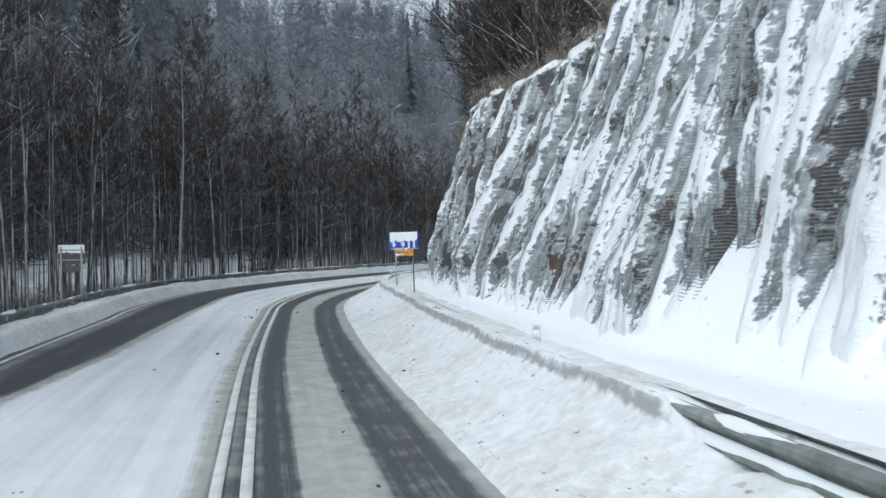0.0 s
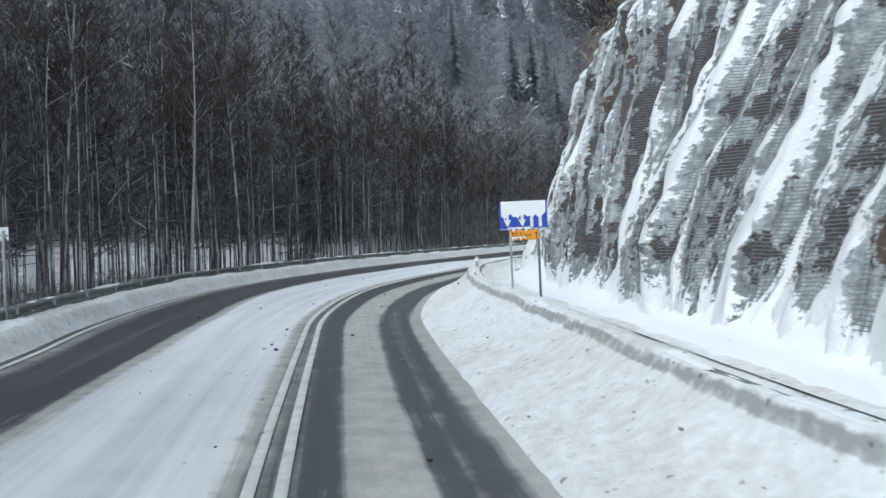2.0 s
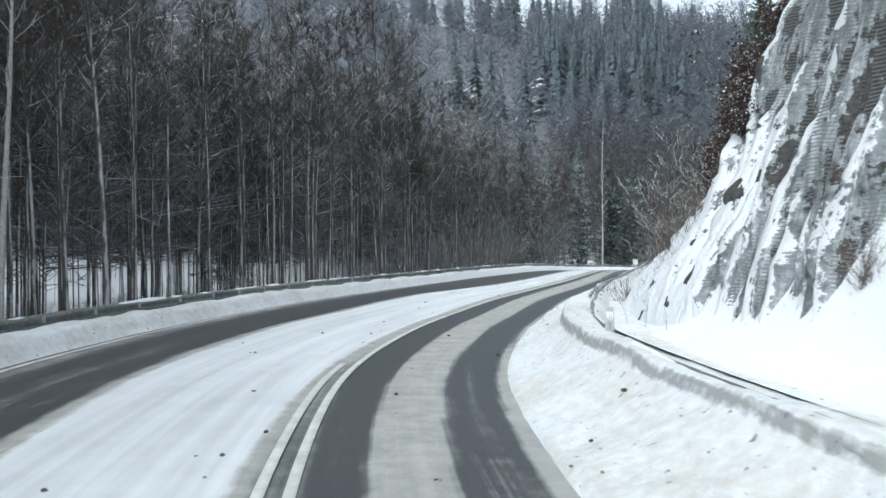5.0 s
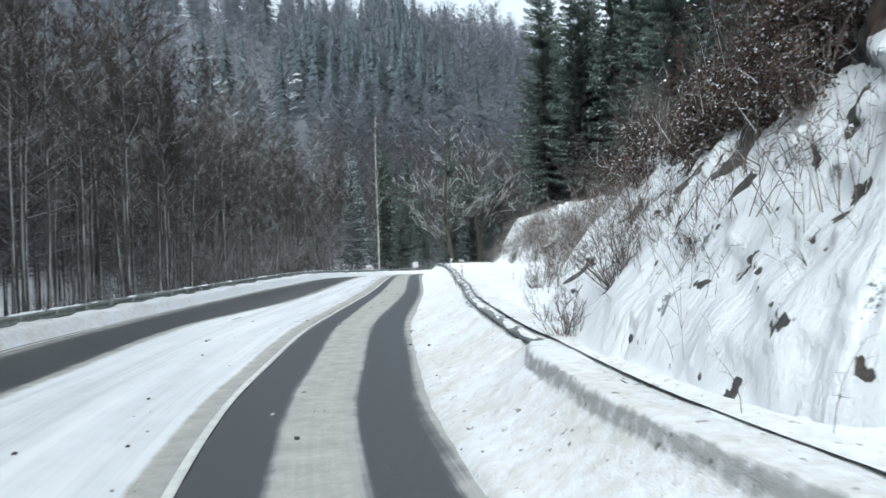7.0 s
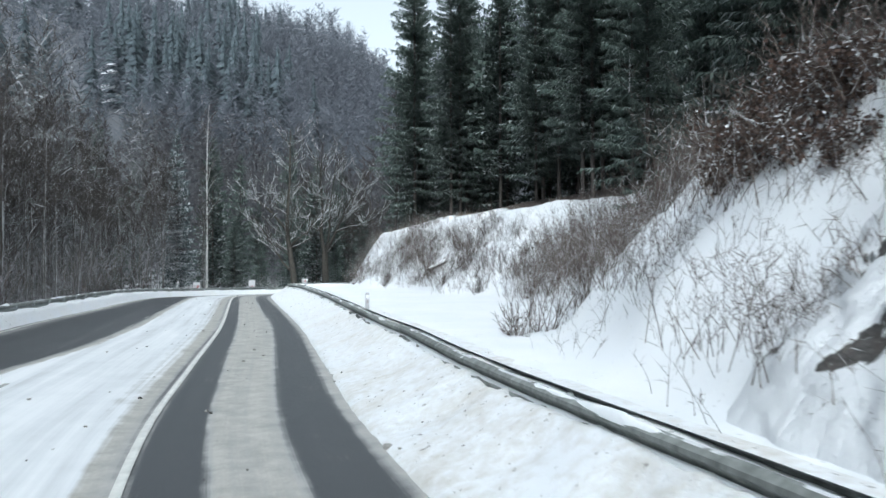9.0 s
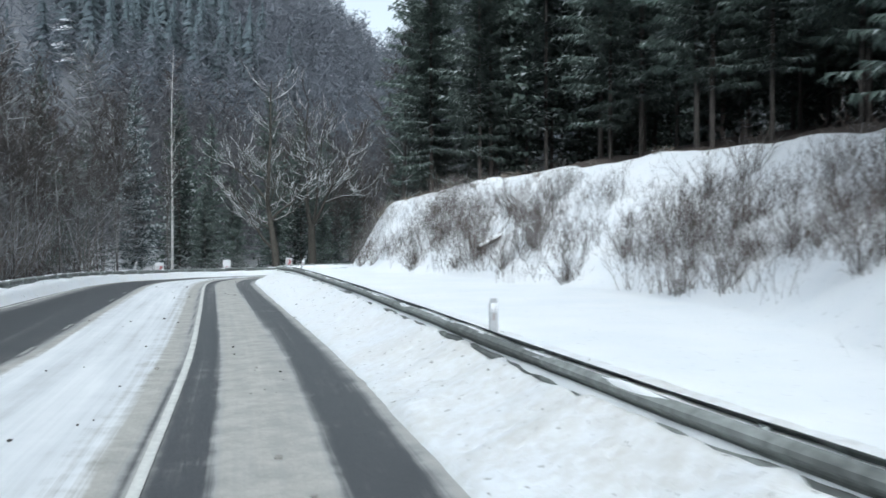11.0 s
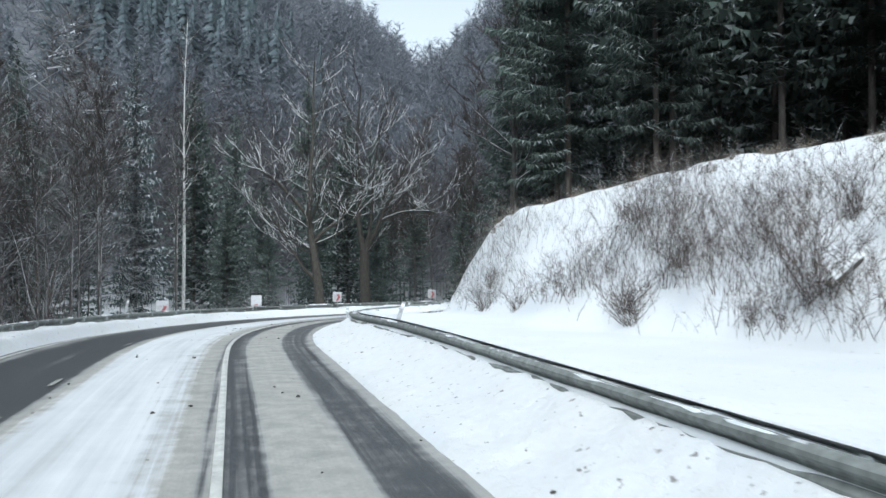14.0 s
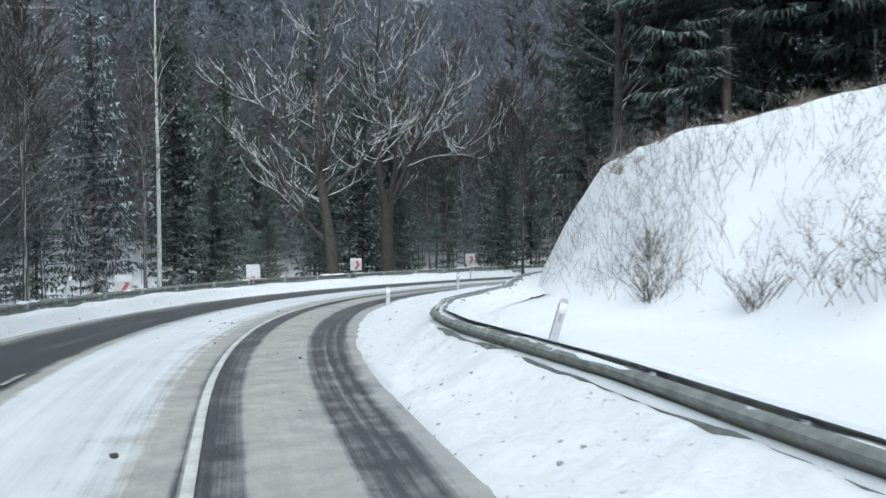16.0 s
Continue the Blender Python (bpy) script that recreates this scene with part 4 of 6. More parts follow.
def spruce_meshes(seed, h, width, bare=0.12, step=0.60, needles=None, fine_sprays=True):
    rng = random.Random(seed)
    wood, fine = Geo(), Geo()
    wood.tube([(0, 0, -0.4), (0, 0, h * 0.5), (0, 0, h * 0.985)], [0.0056 * h, 0.0038 * h, 0.01], 7)
    z = h * bare
    while z < h * 0.985:
        t = (z / h - bare) / (1 - bare)
        reach = width * (1 - t) ** 0.8 * (0.55 + 0.45 * min(1, t * 6)) + 0.12
        for _ in range(rng.randint(8, 10)):
            a = rng.uniform(0, 6.283)
            L = reach * rng.uniform(0.55, 1.12)
            z0 = z + rng.uniform(-0.28, 0.28) * step / 0.6
            droop = rng.uniform(0.20, 0.5) * (1 - 0.6 * t) - 0.35 * t
            out, side = Vector((math.cos(a), math.sin(a), 0)), Vector((-math.sin(a), math.cos(a), 0))
            spine = []
            for k in range(6):
                u = k / 5
                spine.append(Vector((0, 0, z0 + rng.uniform(-0.05, 0.05))) + out * L * u + Vector((0, 0, -droop * L * u + 0.22 * L * u * u)))
            for k in range(5):
                seg = spine[k + 1] - spine[k]
                wdt = (0.40 * (1 - k / 5) + 0.14) * min(1.0, L * 0.6)
                for sgn in (-1, 1):
                    for u in ((0.0, 0.25, 0.5, 0.75) if fine_sprays else (0.3,)):
                        o = spine[k] + seg * u
                        tip = o + out * L * rng.uniform(0.06, 0.16) + side * sgn * wdt * rng.uniform(0.6, 1.3) + Vector((0, 0, -rng.uniform(0.05, 0.34) * min(1, L)))
                        fine.tri(o, o + seg * (0.20 if fine_sprays else 0.8), tip)
                for _ in range(4 if fine_sprays else 1):
                    o = spine[k] + seg * rng.random()
                    hang = o + Vector((rng.uniform(-0.12, 0.12), rng.uniform(-0.12, 0.12), -rng.uniform(0.15, 0.42) * min(1, L)))
                    fine.tri(o, o + seg * (0.16 if fine_sprays else 0.32), hang)
        z += step * rng.uniform(0.75, 1.25) * (1 - 0.35 * t)
    return wood.mesh("trunk", BARK_SPRUCE, True), fine.mesh("crown", needles or NEEDLES)


SPRUCES = [spruce_meshes(200 + k, h, w, b) for k, (h, w, b) in enumerate([(21, 3.3, 0.08), (19, 3.0, 0.10), (22, 2.9, 0.13), (17, 3.0, 0.04), (20, 2.8, 0.17)])]


BACK_SPRUCES = [spruce_meshes(220 + k, h, w, b, 0.6, None, False) for k, (h, w, b) in enumerate([(20, 3.2, 0.05), (18, 3.0, 0.08), (21, 2.8, 0.14)])]


def spruce_wood():
    rng = random.Random(23)
    label = "tall dark spruce with snow on its drooping branches"
    for k in range(42):
        y = rng.uniform(60, 108)
        lo = float(FOOT_R(y) + CREST(y) / STEEP(y)) + 0.6
        d = lo + (1 if y < 88 else 2.5) + 17 * rng.random() ** 1.2
        p = at(y, d)
        plant("spruce", rng.choice(SPRUCES[1:3] + SPRUCES[4:]) if d < lo + 5 else rng.choice(BACK_SPRUCES), p.x, p.y, rng.uniform(0, 6.28), rng.uniform(0.85, 1.15), label, "tree", "spruce wood above the bank")
    for x, y, v, s in ((15.5, 66, 3, 0.8), (25.9, 102.6, 0, 1.15), (28.0, 106.0, 1, 1.2), (27.4, 98.2, 2, 1.1), (31.0, 103.0, 3, 1.2), (30.0, 109.0, 0, 1.05)):
        plant("spruce", SPRUCES[v], x, y, rng.uniform(0, 6.28), s, label, "tree", "spruce wood above the bank")
    for k in range(46):
        y = rng.uniform(58, 84)
        deep = rng.random()
        p = at(y, float(FOOT_R(y) + CREST(y) / STEEP(y)) + 2.5 + 20 * deep)
        plant("spruce", SPRUCES[rng.choice((1, 2, 4))] if deep < 0.3 else BACK_SPRUCES[rng.randint(0, 2)], p.x, p.y, rng.uniform(0, 6.28), rng.uniform(0.85, 1.15), label, "tree", "spruce wood above the bank")
    for k in range(46):
        x, y = rng.uniform(29, 60), rng.uniform(78, 116)
        plant("spruce", SPRUCES[rng.choice((1, 2, 4))] if x < 35 else BACK_SPRUCES[rng.randint(0, 2)], x, y, rng.uniform(0, 6.28), rng.uniform(0.85, 1.1), label, "tree", "spruce wood above the bank")
    for k in range(34):
        plant("spruce", BACK_SPRUCES[rng.randint(0, 2)], rng.uniform(48, 88), rng.uniform(76, 118), rng.uniform(0, 6.28), rng.uniform(1.0, 1.3), label, "tree", "spruce wood above the bank")
    # beyond the far bend
    for k in range(40):
        x, y = rng.uniform(-12, 62), rng.uniform(131, 150)
        if abs(x - 16.5) < 2 and y < 134:
            continue
        plant("spruce", BACK_SPRUCES[rng.randint(0, 2)], x, y, rng.uniform(0, 6.28), rng.uniform(0.6, 1.05), "snow-dusted spruce behind the chevron boards", "tree", "woods beyond the bend")
    for k in range(15):
        x = rng.uniform(-6, 24)
        y = rng.uniform(128.5, 134) if x > 4 else rng.uniform(122, 130)
        if abs(x - 16.5) < 1.6 or abs(x - 13.4) < 2.2:
            continue
        plant("spruce", SPRUCES[3], x, y, rng.uniform(0, 6.28), rng.uniform(0.55, 0.9), "dark young spruce behind the chevron boards", "tree", "woods beyond the bend")
    for x, y, v, s in ((20, 133, 1, 0.5), (22.5, 131, 3, 0.45), (31, 131.5, 3, 0.5), (34, 131, 3, 0.6), (37, 129, 3, 0.5), (26.5, 132, 1, 0.55)):
        plant("spruce", SPRUCES[v], x, y, rng.uniform(0, 6.28), s, "snow-dusted spruce behind the chevron boards", "tree", "woods beyond the bend")
    plant("spruce", spruce_meshes(231, 17, 2.15, 0.04, 0.45, SNOWY_NEEDLES), 13.4, 129.0, 0.7, 1.1, "dark spruce with snow layered on its hanging branches", "tree", "woods beyond the bend")
    plant("spruce", SPRUCES[0], -20.1, 86.8, 0.3, 1.15, "single dark spruce above the bare wood", "tree")


spruce_wood()



def oak_meshes(seed, stems):
    """A spreading tree from its main stems (points, thick, thin), with crooked limbs and twigs grown on them."""
    rng, wood, fine, load = random.Random(seed), Geo(), Geo(), Geo()

    def snow_on(line, radii):
        k = max(2, int(len(line) * 0.95))
        load.tube([p + Vector((0, 0, r * 0.80 + 0.006)) for p, r in zip(line[:k], radii)], [max(0.011, r * 0.40) * rng.uniform(0.5, 1.2) for r in radii[:k]], 4)

    def jolt(k, low=-0.1):
        return Vector((rng.uniform(-k, k), rng.uniform(-k, k), rng.uniform(low * k * 4, k)))

    def limb(p, way, length, r, depth):
        line, n = [p], 7
        lift = Vector((0, 0, rng.uniform(-0.07, 0.05)))
        for _ in range(n):
            way = (way + jolt(0.20, 0.0) + lift).normalized()
            line.append(line[-1] + way * length / n)
        radii = [r * (1 - 0.80 * k / n) for k in range(n + 1)]
        wood.tube(line, radii, 5 if depth == 0 else 3)
        if abs(way.z) < 0.93 and rng.random() < (0.95 if depth < 2 else 0.35):
            snow_on(line, radii)
        if depth < 2:
            for j in range(7 if depth == 0 else 4):
                k = rng.randint(1, n - 1)
                fork = Vector((-way.y, way.x, 0)) * rng.choice((-1, 1)) * rng.uniform(0.4, 1.1) + Vector((0, 0, rng.uniform(-0.25, 0.5)))
                limb(line[k], (way + fork).normalized(), length * rng.uniform(0.28, 0.5), max(0.009, radii[k] * 0.48), depth + 1)
        for _ in range(4 if depth else 2):
            q = line[rng.randint(2, n)]
            e = q + (way + jolt(0.8)).normalized() * length * rng.uniform(0.15, 0.4)
            fine.twig(q, e, 0.016, rng)
            c = q.lerp(e, rng.uniform(0.3, 0.9))
            fine.twig(c, c + (way + jolt(1.0)).normalized() * length * 0.16, 0.013, rng)

    for pts, r0, r1, first in stems:
        pts = [Vector(p) for p in pts]
        n = len(pts) - 1
        line = []
        for k in range(n):
            line += [pts[k], pts[k].lerp(pts[k + 1], 0.5) + jolt(0.07, 0)]
        line.append(pts[-1])
        m = len(line) - 1
        wood.tube(line, [r0 + (r1 - r0) * (k / m) ** 0.8 for k in range(m + 1)], 9)
        if abs((pts[-1] - pts[0]).normalized().z) < 0.9:
            snow_on(line, [(r0 + (r1 - r0) * (k / m) ** 0.8) * 0.8 for k in range(m + 1)])
        run = sum((pts[k + 1] - pts[k]).length for k in range(n))
        for _ in range(int(run * (1 - first) * 2.1)):
            t = (first + (1 - first) * rng.random()) * n
            k = min(int(t), n - 1)
            p, along = pts[k].lerp(pts[k + 1], t - k), (pts[k + 1] - pts[k]).normalized()
            a = rng.uniform(0, 6.283)
            way = (Vector((math.cos(a) * 1.3, math.sin(a) * 0.8, rng.uniform(-0.05, 0.55))) + along * 0.25).normalized()
            limb(p, way, rng.uniform(3.0, 6.2) * (1.1 - 0.55 * t / n), max(0.030, (r0 + (r1 - r0) * t / n) * 0.24), 0)
    return wood.mesh("trunk", BARK_OAK, True), fine.mesh("crown", TWIGS_OAK), load.mesh("snow_load", SNOW, True)


OAKS = [oak_meshes(300, [([(0, 0, -0.4), (-0.05, 0, 2), (-0.1, 0, 4.25)], 0.42, 0.33, 0.8),
                         ([(-0.1, 0, 4.1), (-0.5, 0.1, 6.5), (-0.3, 0.2, 9), (-0.6, 0.2, 12), (-0.3, 0, 16)], 0.25, 0.03, 0.15),
                         ([(-0.1, 0, 4.1), (0.8, 0.2, 5.8), (1.8, 0.4, 8), (2.7, 0.3, 10), (4.1, 0.5, 12.5)], 0.21, 0.03, 0.2),
                         ([(0.1, 0, 4.6), (0.4, -0.3, 6.4), (0.5, -0.6, 9), (1.1, -0.6, 13.5)], 0.17, 0.03, 0.25),
                         ([(1.1, 0.2, 6.4), (2.6, 0, 7.0), (4.2, 0.2, 7.1), (5.2, 0.2, 6.9)], 0.11, 0.03, 0.3)]),
        oak_meshes(304, [([(0, 0, -0.4), (-0.25, 0, 2), (-0.6, 0, 4.5), (-0.9, 0.1, 6.5), (-0.8, 0.1, 9.5), (-0.6, 0, 13), (-0.5, 0, 17)], 0.39, 0.04, 0.28),
                         ([(-0.25, 0, 2.0), (-1.3, 0.1, 3.2), (-2.2, 0.2, 4.6), (-3.2, 0.3, 6.3), (-4.3, 0.3, 7.8)], 0.15, 0.03, 0.3),
                         ([(-0.6, 0, 4.8), (0.3, -0.3, 5.7), (1.3, -0.2, 6.4), (1.9, 0, 8.0)], 0.14, 0.03, 0.3),
                         ([(-0.9, 0.1, 6.5), (-2.4, 0, 8.3), (-3.6, 0, 9.4), (-4.8, 0, 9.9)], 0.15, 0.03, 0.25)])]
plant("oak_tree", OAKS[0], 29.0, 129.2, radians(-25), 1.0, "large bare forked oak with snow along its spreading limbs", "tree", names=("trunk", "crown", "snow_load"))
plant("oak_tree", OAKS[1], 25.0, 127.4, radians(-25), 1.0, "large bare oak leaning with a low snowy limb", "tree", names=("trunk", "crown", "snow_load"))
BIRCH = bare_tree_meshes(310, 21, 0.14, limbs=22, low=0.45, twigs=6, spread_=0.12, rise=(40, 75), bark=BARK_BIRCH, twig=TWIGS, sub=5)
plant("birch_tree", BIRCH, 16.45, 129.9, 0, 1.0, "tall slim white-barked birch beyond the bend", "tree")
plant("birch_tree", BIRCH, -7.2, 100.8, 1.0, 0.8, "slim pale birch in the roadside wood", "tree")
plant("birch_tree", BIRCH, -14.0, 43.4, 2.0, 0.58, "slim pale birch in the roadside wood", "tree")



def beyond_the_bend():
    rng = random.Random(29)
    for k in range(60):
        x, y = rng.uniform(30, 75), rng.uniform(128, 155)
        if k < 16:
            x, y = rng.uniform(2, 44), rng.uniform(126.5, 131)
        if min(abs(x - 29), abs(x - 25)) < 4.5 and y < 131.5 or abs(x - 16.4) < 1.2 or abs(x - 13.2) < 2.8 and y < 130.5:
            continue
        plant("alder_tree", rng.choice(ALDERS + POLES), x, y, rng.uniform(0, 6.28), rng.uniform(0.75, 1.15), "slender bare tree in the woods beyond the bend", "tree", "woods beyond the bend")


beyond_the_bend()

# ---------------------------------------------------------------- far woods
def soup(geo):
    return np.array([tuple(p) for p in geo.v]), np.array(geo.f)


def far_templates(limbs=56, width=0.14):
    rng = random.Random(31)
    bare, needle = [], []
    for _ in range(6):
        g, h = Geo(), 15.0
        top, root = Vector((rng.uniform(-0.4, 0.4), rng.uniform(-0.4, 0.4), h)), Vector((0, 0, -0.6))
        g.twig(root, top, 0.07, rng)
        for _ in range(limbs):
            t = rng.uniform(0.25, 1)
            p = root.lerp(top, t)
            a = rng.uniform(0, 6.28)
            L = h * 0.21 * (1.35 - t) * rng.uniform(0.6, 1.4)
            q = p + Vector((math.cos(a), math.sin(a), rng.uniform(-0.1, 1.3))).normalized() * L * 1.3
            g.twig(p, q, width, rng)
            m = p.lerp(q, rng.uniform(0.3, 0.7))
            g.twig(m, m + Vector((rng.uniform(-1, 1), rng.uniform(-1, 1), rng.uniform(0, 1.2))).normalized() * L * 0.6, width * 0.8, rng)
        bare.append(soup(g))
    for _ in range(4):
        g, h, w = Geo(), 17.0, rng.uniform(3.4, 4.6)
        for t in np.arange(0.06, 0.99, 0.033):
            r = w * (1 - t) + 0.12
            a0 = rng.uniform(0, 6.28)
            for j in range(7):
                a = a0 + j * 0.898 + rng.uniform(-0.2, 0.2)
                rr = r * rng.uniform(0.7, 1.25)
                c, s = math.cos(a), math.sin(a)
                u = t + rng.uniform(-0.03, 0.03)
                g.tri(Vector((0, 0, h * (u + 0.05))), Vector((-0.3 * r * s, 0.3 * r * c, h * u)), Vector((rr * c, rr * s, h * u - rng.uniform(0.1, 0.5) * r)))
        needle.append(soup(g))
    return bare, needle


def stamp(name, templates, places, mat, label):
    rs = np.random.RandomState(5)
    vs, fs, which, n = [], [], [], 0
    for x, y, z in places:
        v, f, *kind = templates[rs.randint(len(templates))]
        which.append(kind[0] if kind else np.zeros(len(f), int))
        a, k, t = rs.uniform(0, 6.28), rs.uniform(0.75, 1.2), rs.uniform(0.85, 1.2)
        c, s = math.cos(a) * k, math.sin(a) * k
        vs.append(np.stack([x + c * v[:, 0] - s * v[:, 1], y + s * v[:, 0] + c * v[:, 1], z + v[:, 2] * k * t], 1))
        fs.append(f + n)
        n += len(v)
    v, f = np.concatenate(vs), np.concatenate(fs).astype(np.int32)
    me = bpy.data.meshes.new(name)
    me.vertices.add(len(v))
    me.vertices.foreach_set("co", v.astype(np.float32).ravel())
    me.loops.add(f.size)
    me.loops.foreach_set("vertex_index", f.ravel())
    me.polygons.add(len(f))
    me.polygons.foreach_set("loop_start", np.arange(0, f.size, 3, dtype=np.int32))
    for one in mat if isinstance(mat, list) else [mat]:
        me.materials.append(one)
    me.polygons.foreach_set("material_index", np.concatenate(which).astype(np.int32))
    me.update(calc_edges=True)
    tagged(new(name, me), label, "woods", kind="stuff")


def far_woods():
    rs = np.random.RandomState(17)
    x, y = rs.uniform(-190, 170, 18000), rs.uniform(0, 310, 18000)
    d, key = locate(x, y)
    e = -d - FOOT_L(key)
    x[:2500], y[:2500] = rs.uniform(20, 130, 2500), rs.uniform(140, 270, 2500)
    d, key = locate(x, y)
    e = -d - FOOT_L(key)
    clump = wave(x, y, 91, 3, 28)
    ok = (e > 36) & (np.hypot(x, y - 60) < 270) & ((y > 25) | (x < -30))
    spruce = ok & (clump + rs.uniform(-0.5, 0.5, len(x)) > 0.55) & (e > 45)
    high = np.array([land(a, b) > 24 for a, b in zip(x, y)])
    spruce &= high
    plain = ok & ~spruce
    up = lambda m, lim: [(a, b, land(a, b)) for a, b in zip(x[m][:lim], y[m][:lim])]
    bare, needle = far_templates()
    bend = np.hypot(x - 30, y - 135) < 62
    # the farther trees carry more painted haze than those by the bend
    stamp("far_bare_woods", bare, up(plain & ~bend, 5400), FAR_TWIGS, "bare woods on the far hillside, coloured pale for haze")
    stamp("bend_woods", bare, up(plain & bend, 1500), BEND_TWIGS, "bare woods on the slope beyond the bend, greyed for haze")
    near = (e > 7) & (e < 34) & (y > 0) & (y < 128)
    k = np.flatnonzero(near)[:620]
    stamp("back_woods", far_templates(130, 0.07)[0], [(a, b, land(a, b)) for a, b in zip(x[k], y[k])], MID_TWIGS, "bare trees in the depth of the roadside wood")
    r2, young = random.Random(19), []
    for _ in range(200):
        yy = r2.uniform(6, 119)
        p = at(yy, -float(FOOT_L(yy)) - r2.uniform(2.2, 17))
        young.append((p.x, p.y, land(p.x, p.y) - 0.2))
    stamp("young_trees", [mesh_soup(m) for m in POLES], young, [BARK, TWIGS], "dense thin young trees of the roadside wood")
    stamp("far_spruce_woods", needle, up(spruce, 560), FAR_NEEDLES, "spruces scattered over the far hillside, coloured pale for haze")


far_woods()

# ---------------------------------------------------------------- bushes, grass and leaves on the slopes


def bush_mesh(seed, h, stems, twigs, lean=0.5, leaves=0, frost=False):
    rng = random.Random(seed)
    wood, fine, leaf = Geo(), Geo(), Geo()
    for _ in range(stems):
        a, b = rng.uniform(0, 6.283), rng.uniform(0.05, lean)
        way = Vector((math.cos(a) * b, math.sin(a) * b, 1)).normalized()
        p = Vector((rng.uniform(-0.25, 0.25) * h * 0.5, rng.uniform(-0.25, 0.25) * h * 0.5, -0.15))
        L = h * rng.uniform(0.55, 1.1)
        line = [p]
        for _ in range(3):
            way = (way + Vector((rng.uniform(-0.2, 0.2), rng.uniform(-0.2, 0.2), 0))).normalized()
            line.append(line[-1] + way * L / 3)
        r = rng.uniform(0.005, 0.009) * max(1, h * 0.55)
        wood.tube(line, [r, r * 0.8, r * 0.5, r * 0.15], 3)
        for _ in range(twigs):
            k = rng.randint(0, 2)
            q = line[k].lerp(line[k + 1], rng.random())
            e = q + (way + Vector((rng.uniform(-0.9, 0.9), rng.uniform(-0.9, 0.9), rng.uniform(-0.2, 0.7)))).normalized() * L * rng.uniform(0.12, 0.35)
            fine.twig(q, e, 0.013, rng)
            fine.twig(q.lerp(e, 0.5), q.lerp(e, 0.5) + Vector((rng.uniform(-1, 1), rng.uniform(-1, 1), rng.uniform(-0.2, 1))).normalized() * L * 0.12, 0.010, rng)
            for _ in range(leaves):
                o = e + Vector((rng.uniform(-0.15, 0.15), rng.uniform(-0.15, 0.15), rng.uniform(-0.15, 0.1)))
                d = Vector((rng.uniform(-1, 1), rng.uniform(-1, 1), rng.uniform(-1, 0.2))).normalized() * 0.09
                w = d.cross(Vector((rng.uniform(-1, 1), rng.uniform(-1, 1), rng.uniform(-1, 1)))).normalized() * 0.035
                k0 = len(leaf.v)
                leaf.v += [o, o + d * 0.5 + w, o + d, o + d * 0.5 - w]
                leaf.f.append((k0, k0 + 1, k0 + 2, k0 + 3))
    out = [wood.mesh("stem_clump", TWIGS_BUSH, True), fine.mesh("twig_crown", TWIGS_BUSH if not frost else TWIGS_FROST)]
    if leaves:
        out.append(leaf.mesh("foliage", LEAVES))
    return out


BUSHES = [bush_mesh(400 + k, h, n, 11, l) for k, (h, n, l) in enumerate([(1.3, 30, 1.1), (1.7, 34, 0.9), (2.2, 30, 0.8), (0.9, 30, 1.4), (2.6, 22, 0.6)])]
FROSTY = [bush_mesh(460 + k, 3.4 + k, 26, 16, 0.7, 0, True) for k in range(2)]


def thicket_mesh(seed, length, h, stems):
    # a patch of fine brush: stems and twigs as thin blades
    rng, g = random.Random(seed), Geo()
    for _ in range(stems):
        p = Vector((rng.uniform(-0.5, 0.5) * length, rng.uniform(-0.35, 0.35) * length, -0.15))
        way = Vector((rng.uniform(-0.55, 0.55), rng.uniform(-0.55, 0.55), 1)).normalized()
        L = h * rng.uniform(0.3, 1.1)
        q = p + way * L
        g.twig(p, q, 0.012, rng)
        for _ in range(8):
            a = p.lerp(q, rng.uniform(0.25, 1.0))
            e = a + (way + Vector((rng.uniform(-1.1, 1.1), rng.uniform(-1.1, 1.1), rng.uniform(-0.5, 0.6)))).normalized() * L * rng.uniform(0.12, 0.4)
            g.twig(a, e, 0.009, rng)
            m = a.lerp(e, 0.55)
            g.twig(m, m + Vector((rng.uniform(-1, 1), rng.uniform(-1, 1), rng.uniform(-0.4, 0.8))).normalized() * L * 0.15, 0.008, rng)
    return soup(g)


THICKETS = [thicket_mesh(480 + k, 2.6, h, 60) for k, h in enumerate((1.1, 1.5, 0.8, 1.9))]
BEECH = [bush_mesh(420 + k, h, 20, 9, 0.7, 3) for k, h in enumerate((1.3, 1.9, 2.5))]




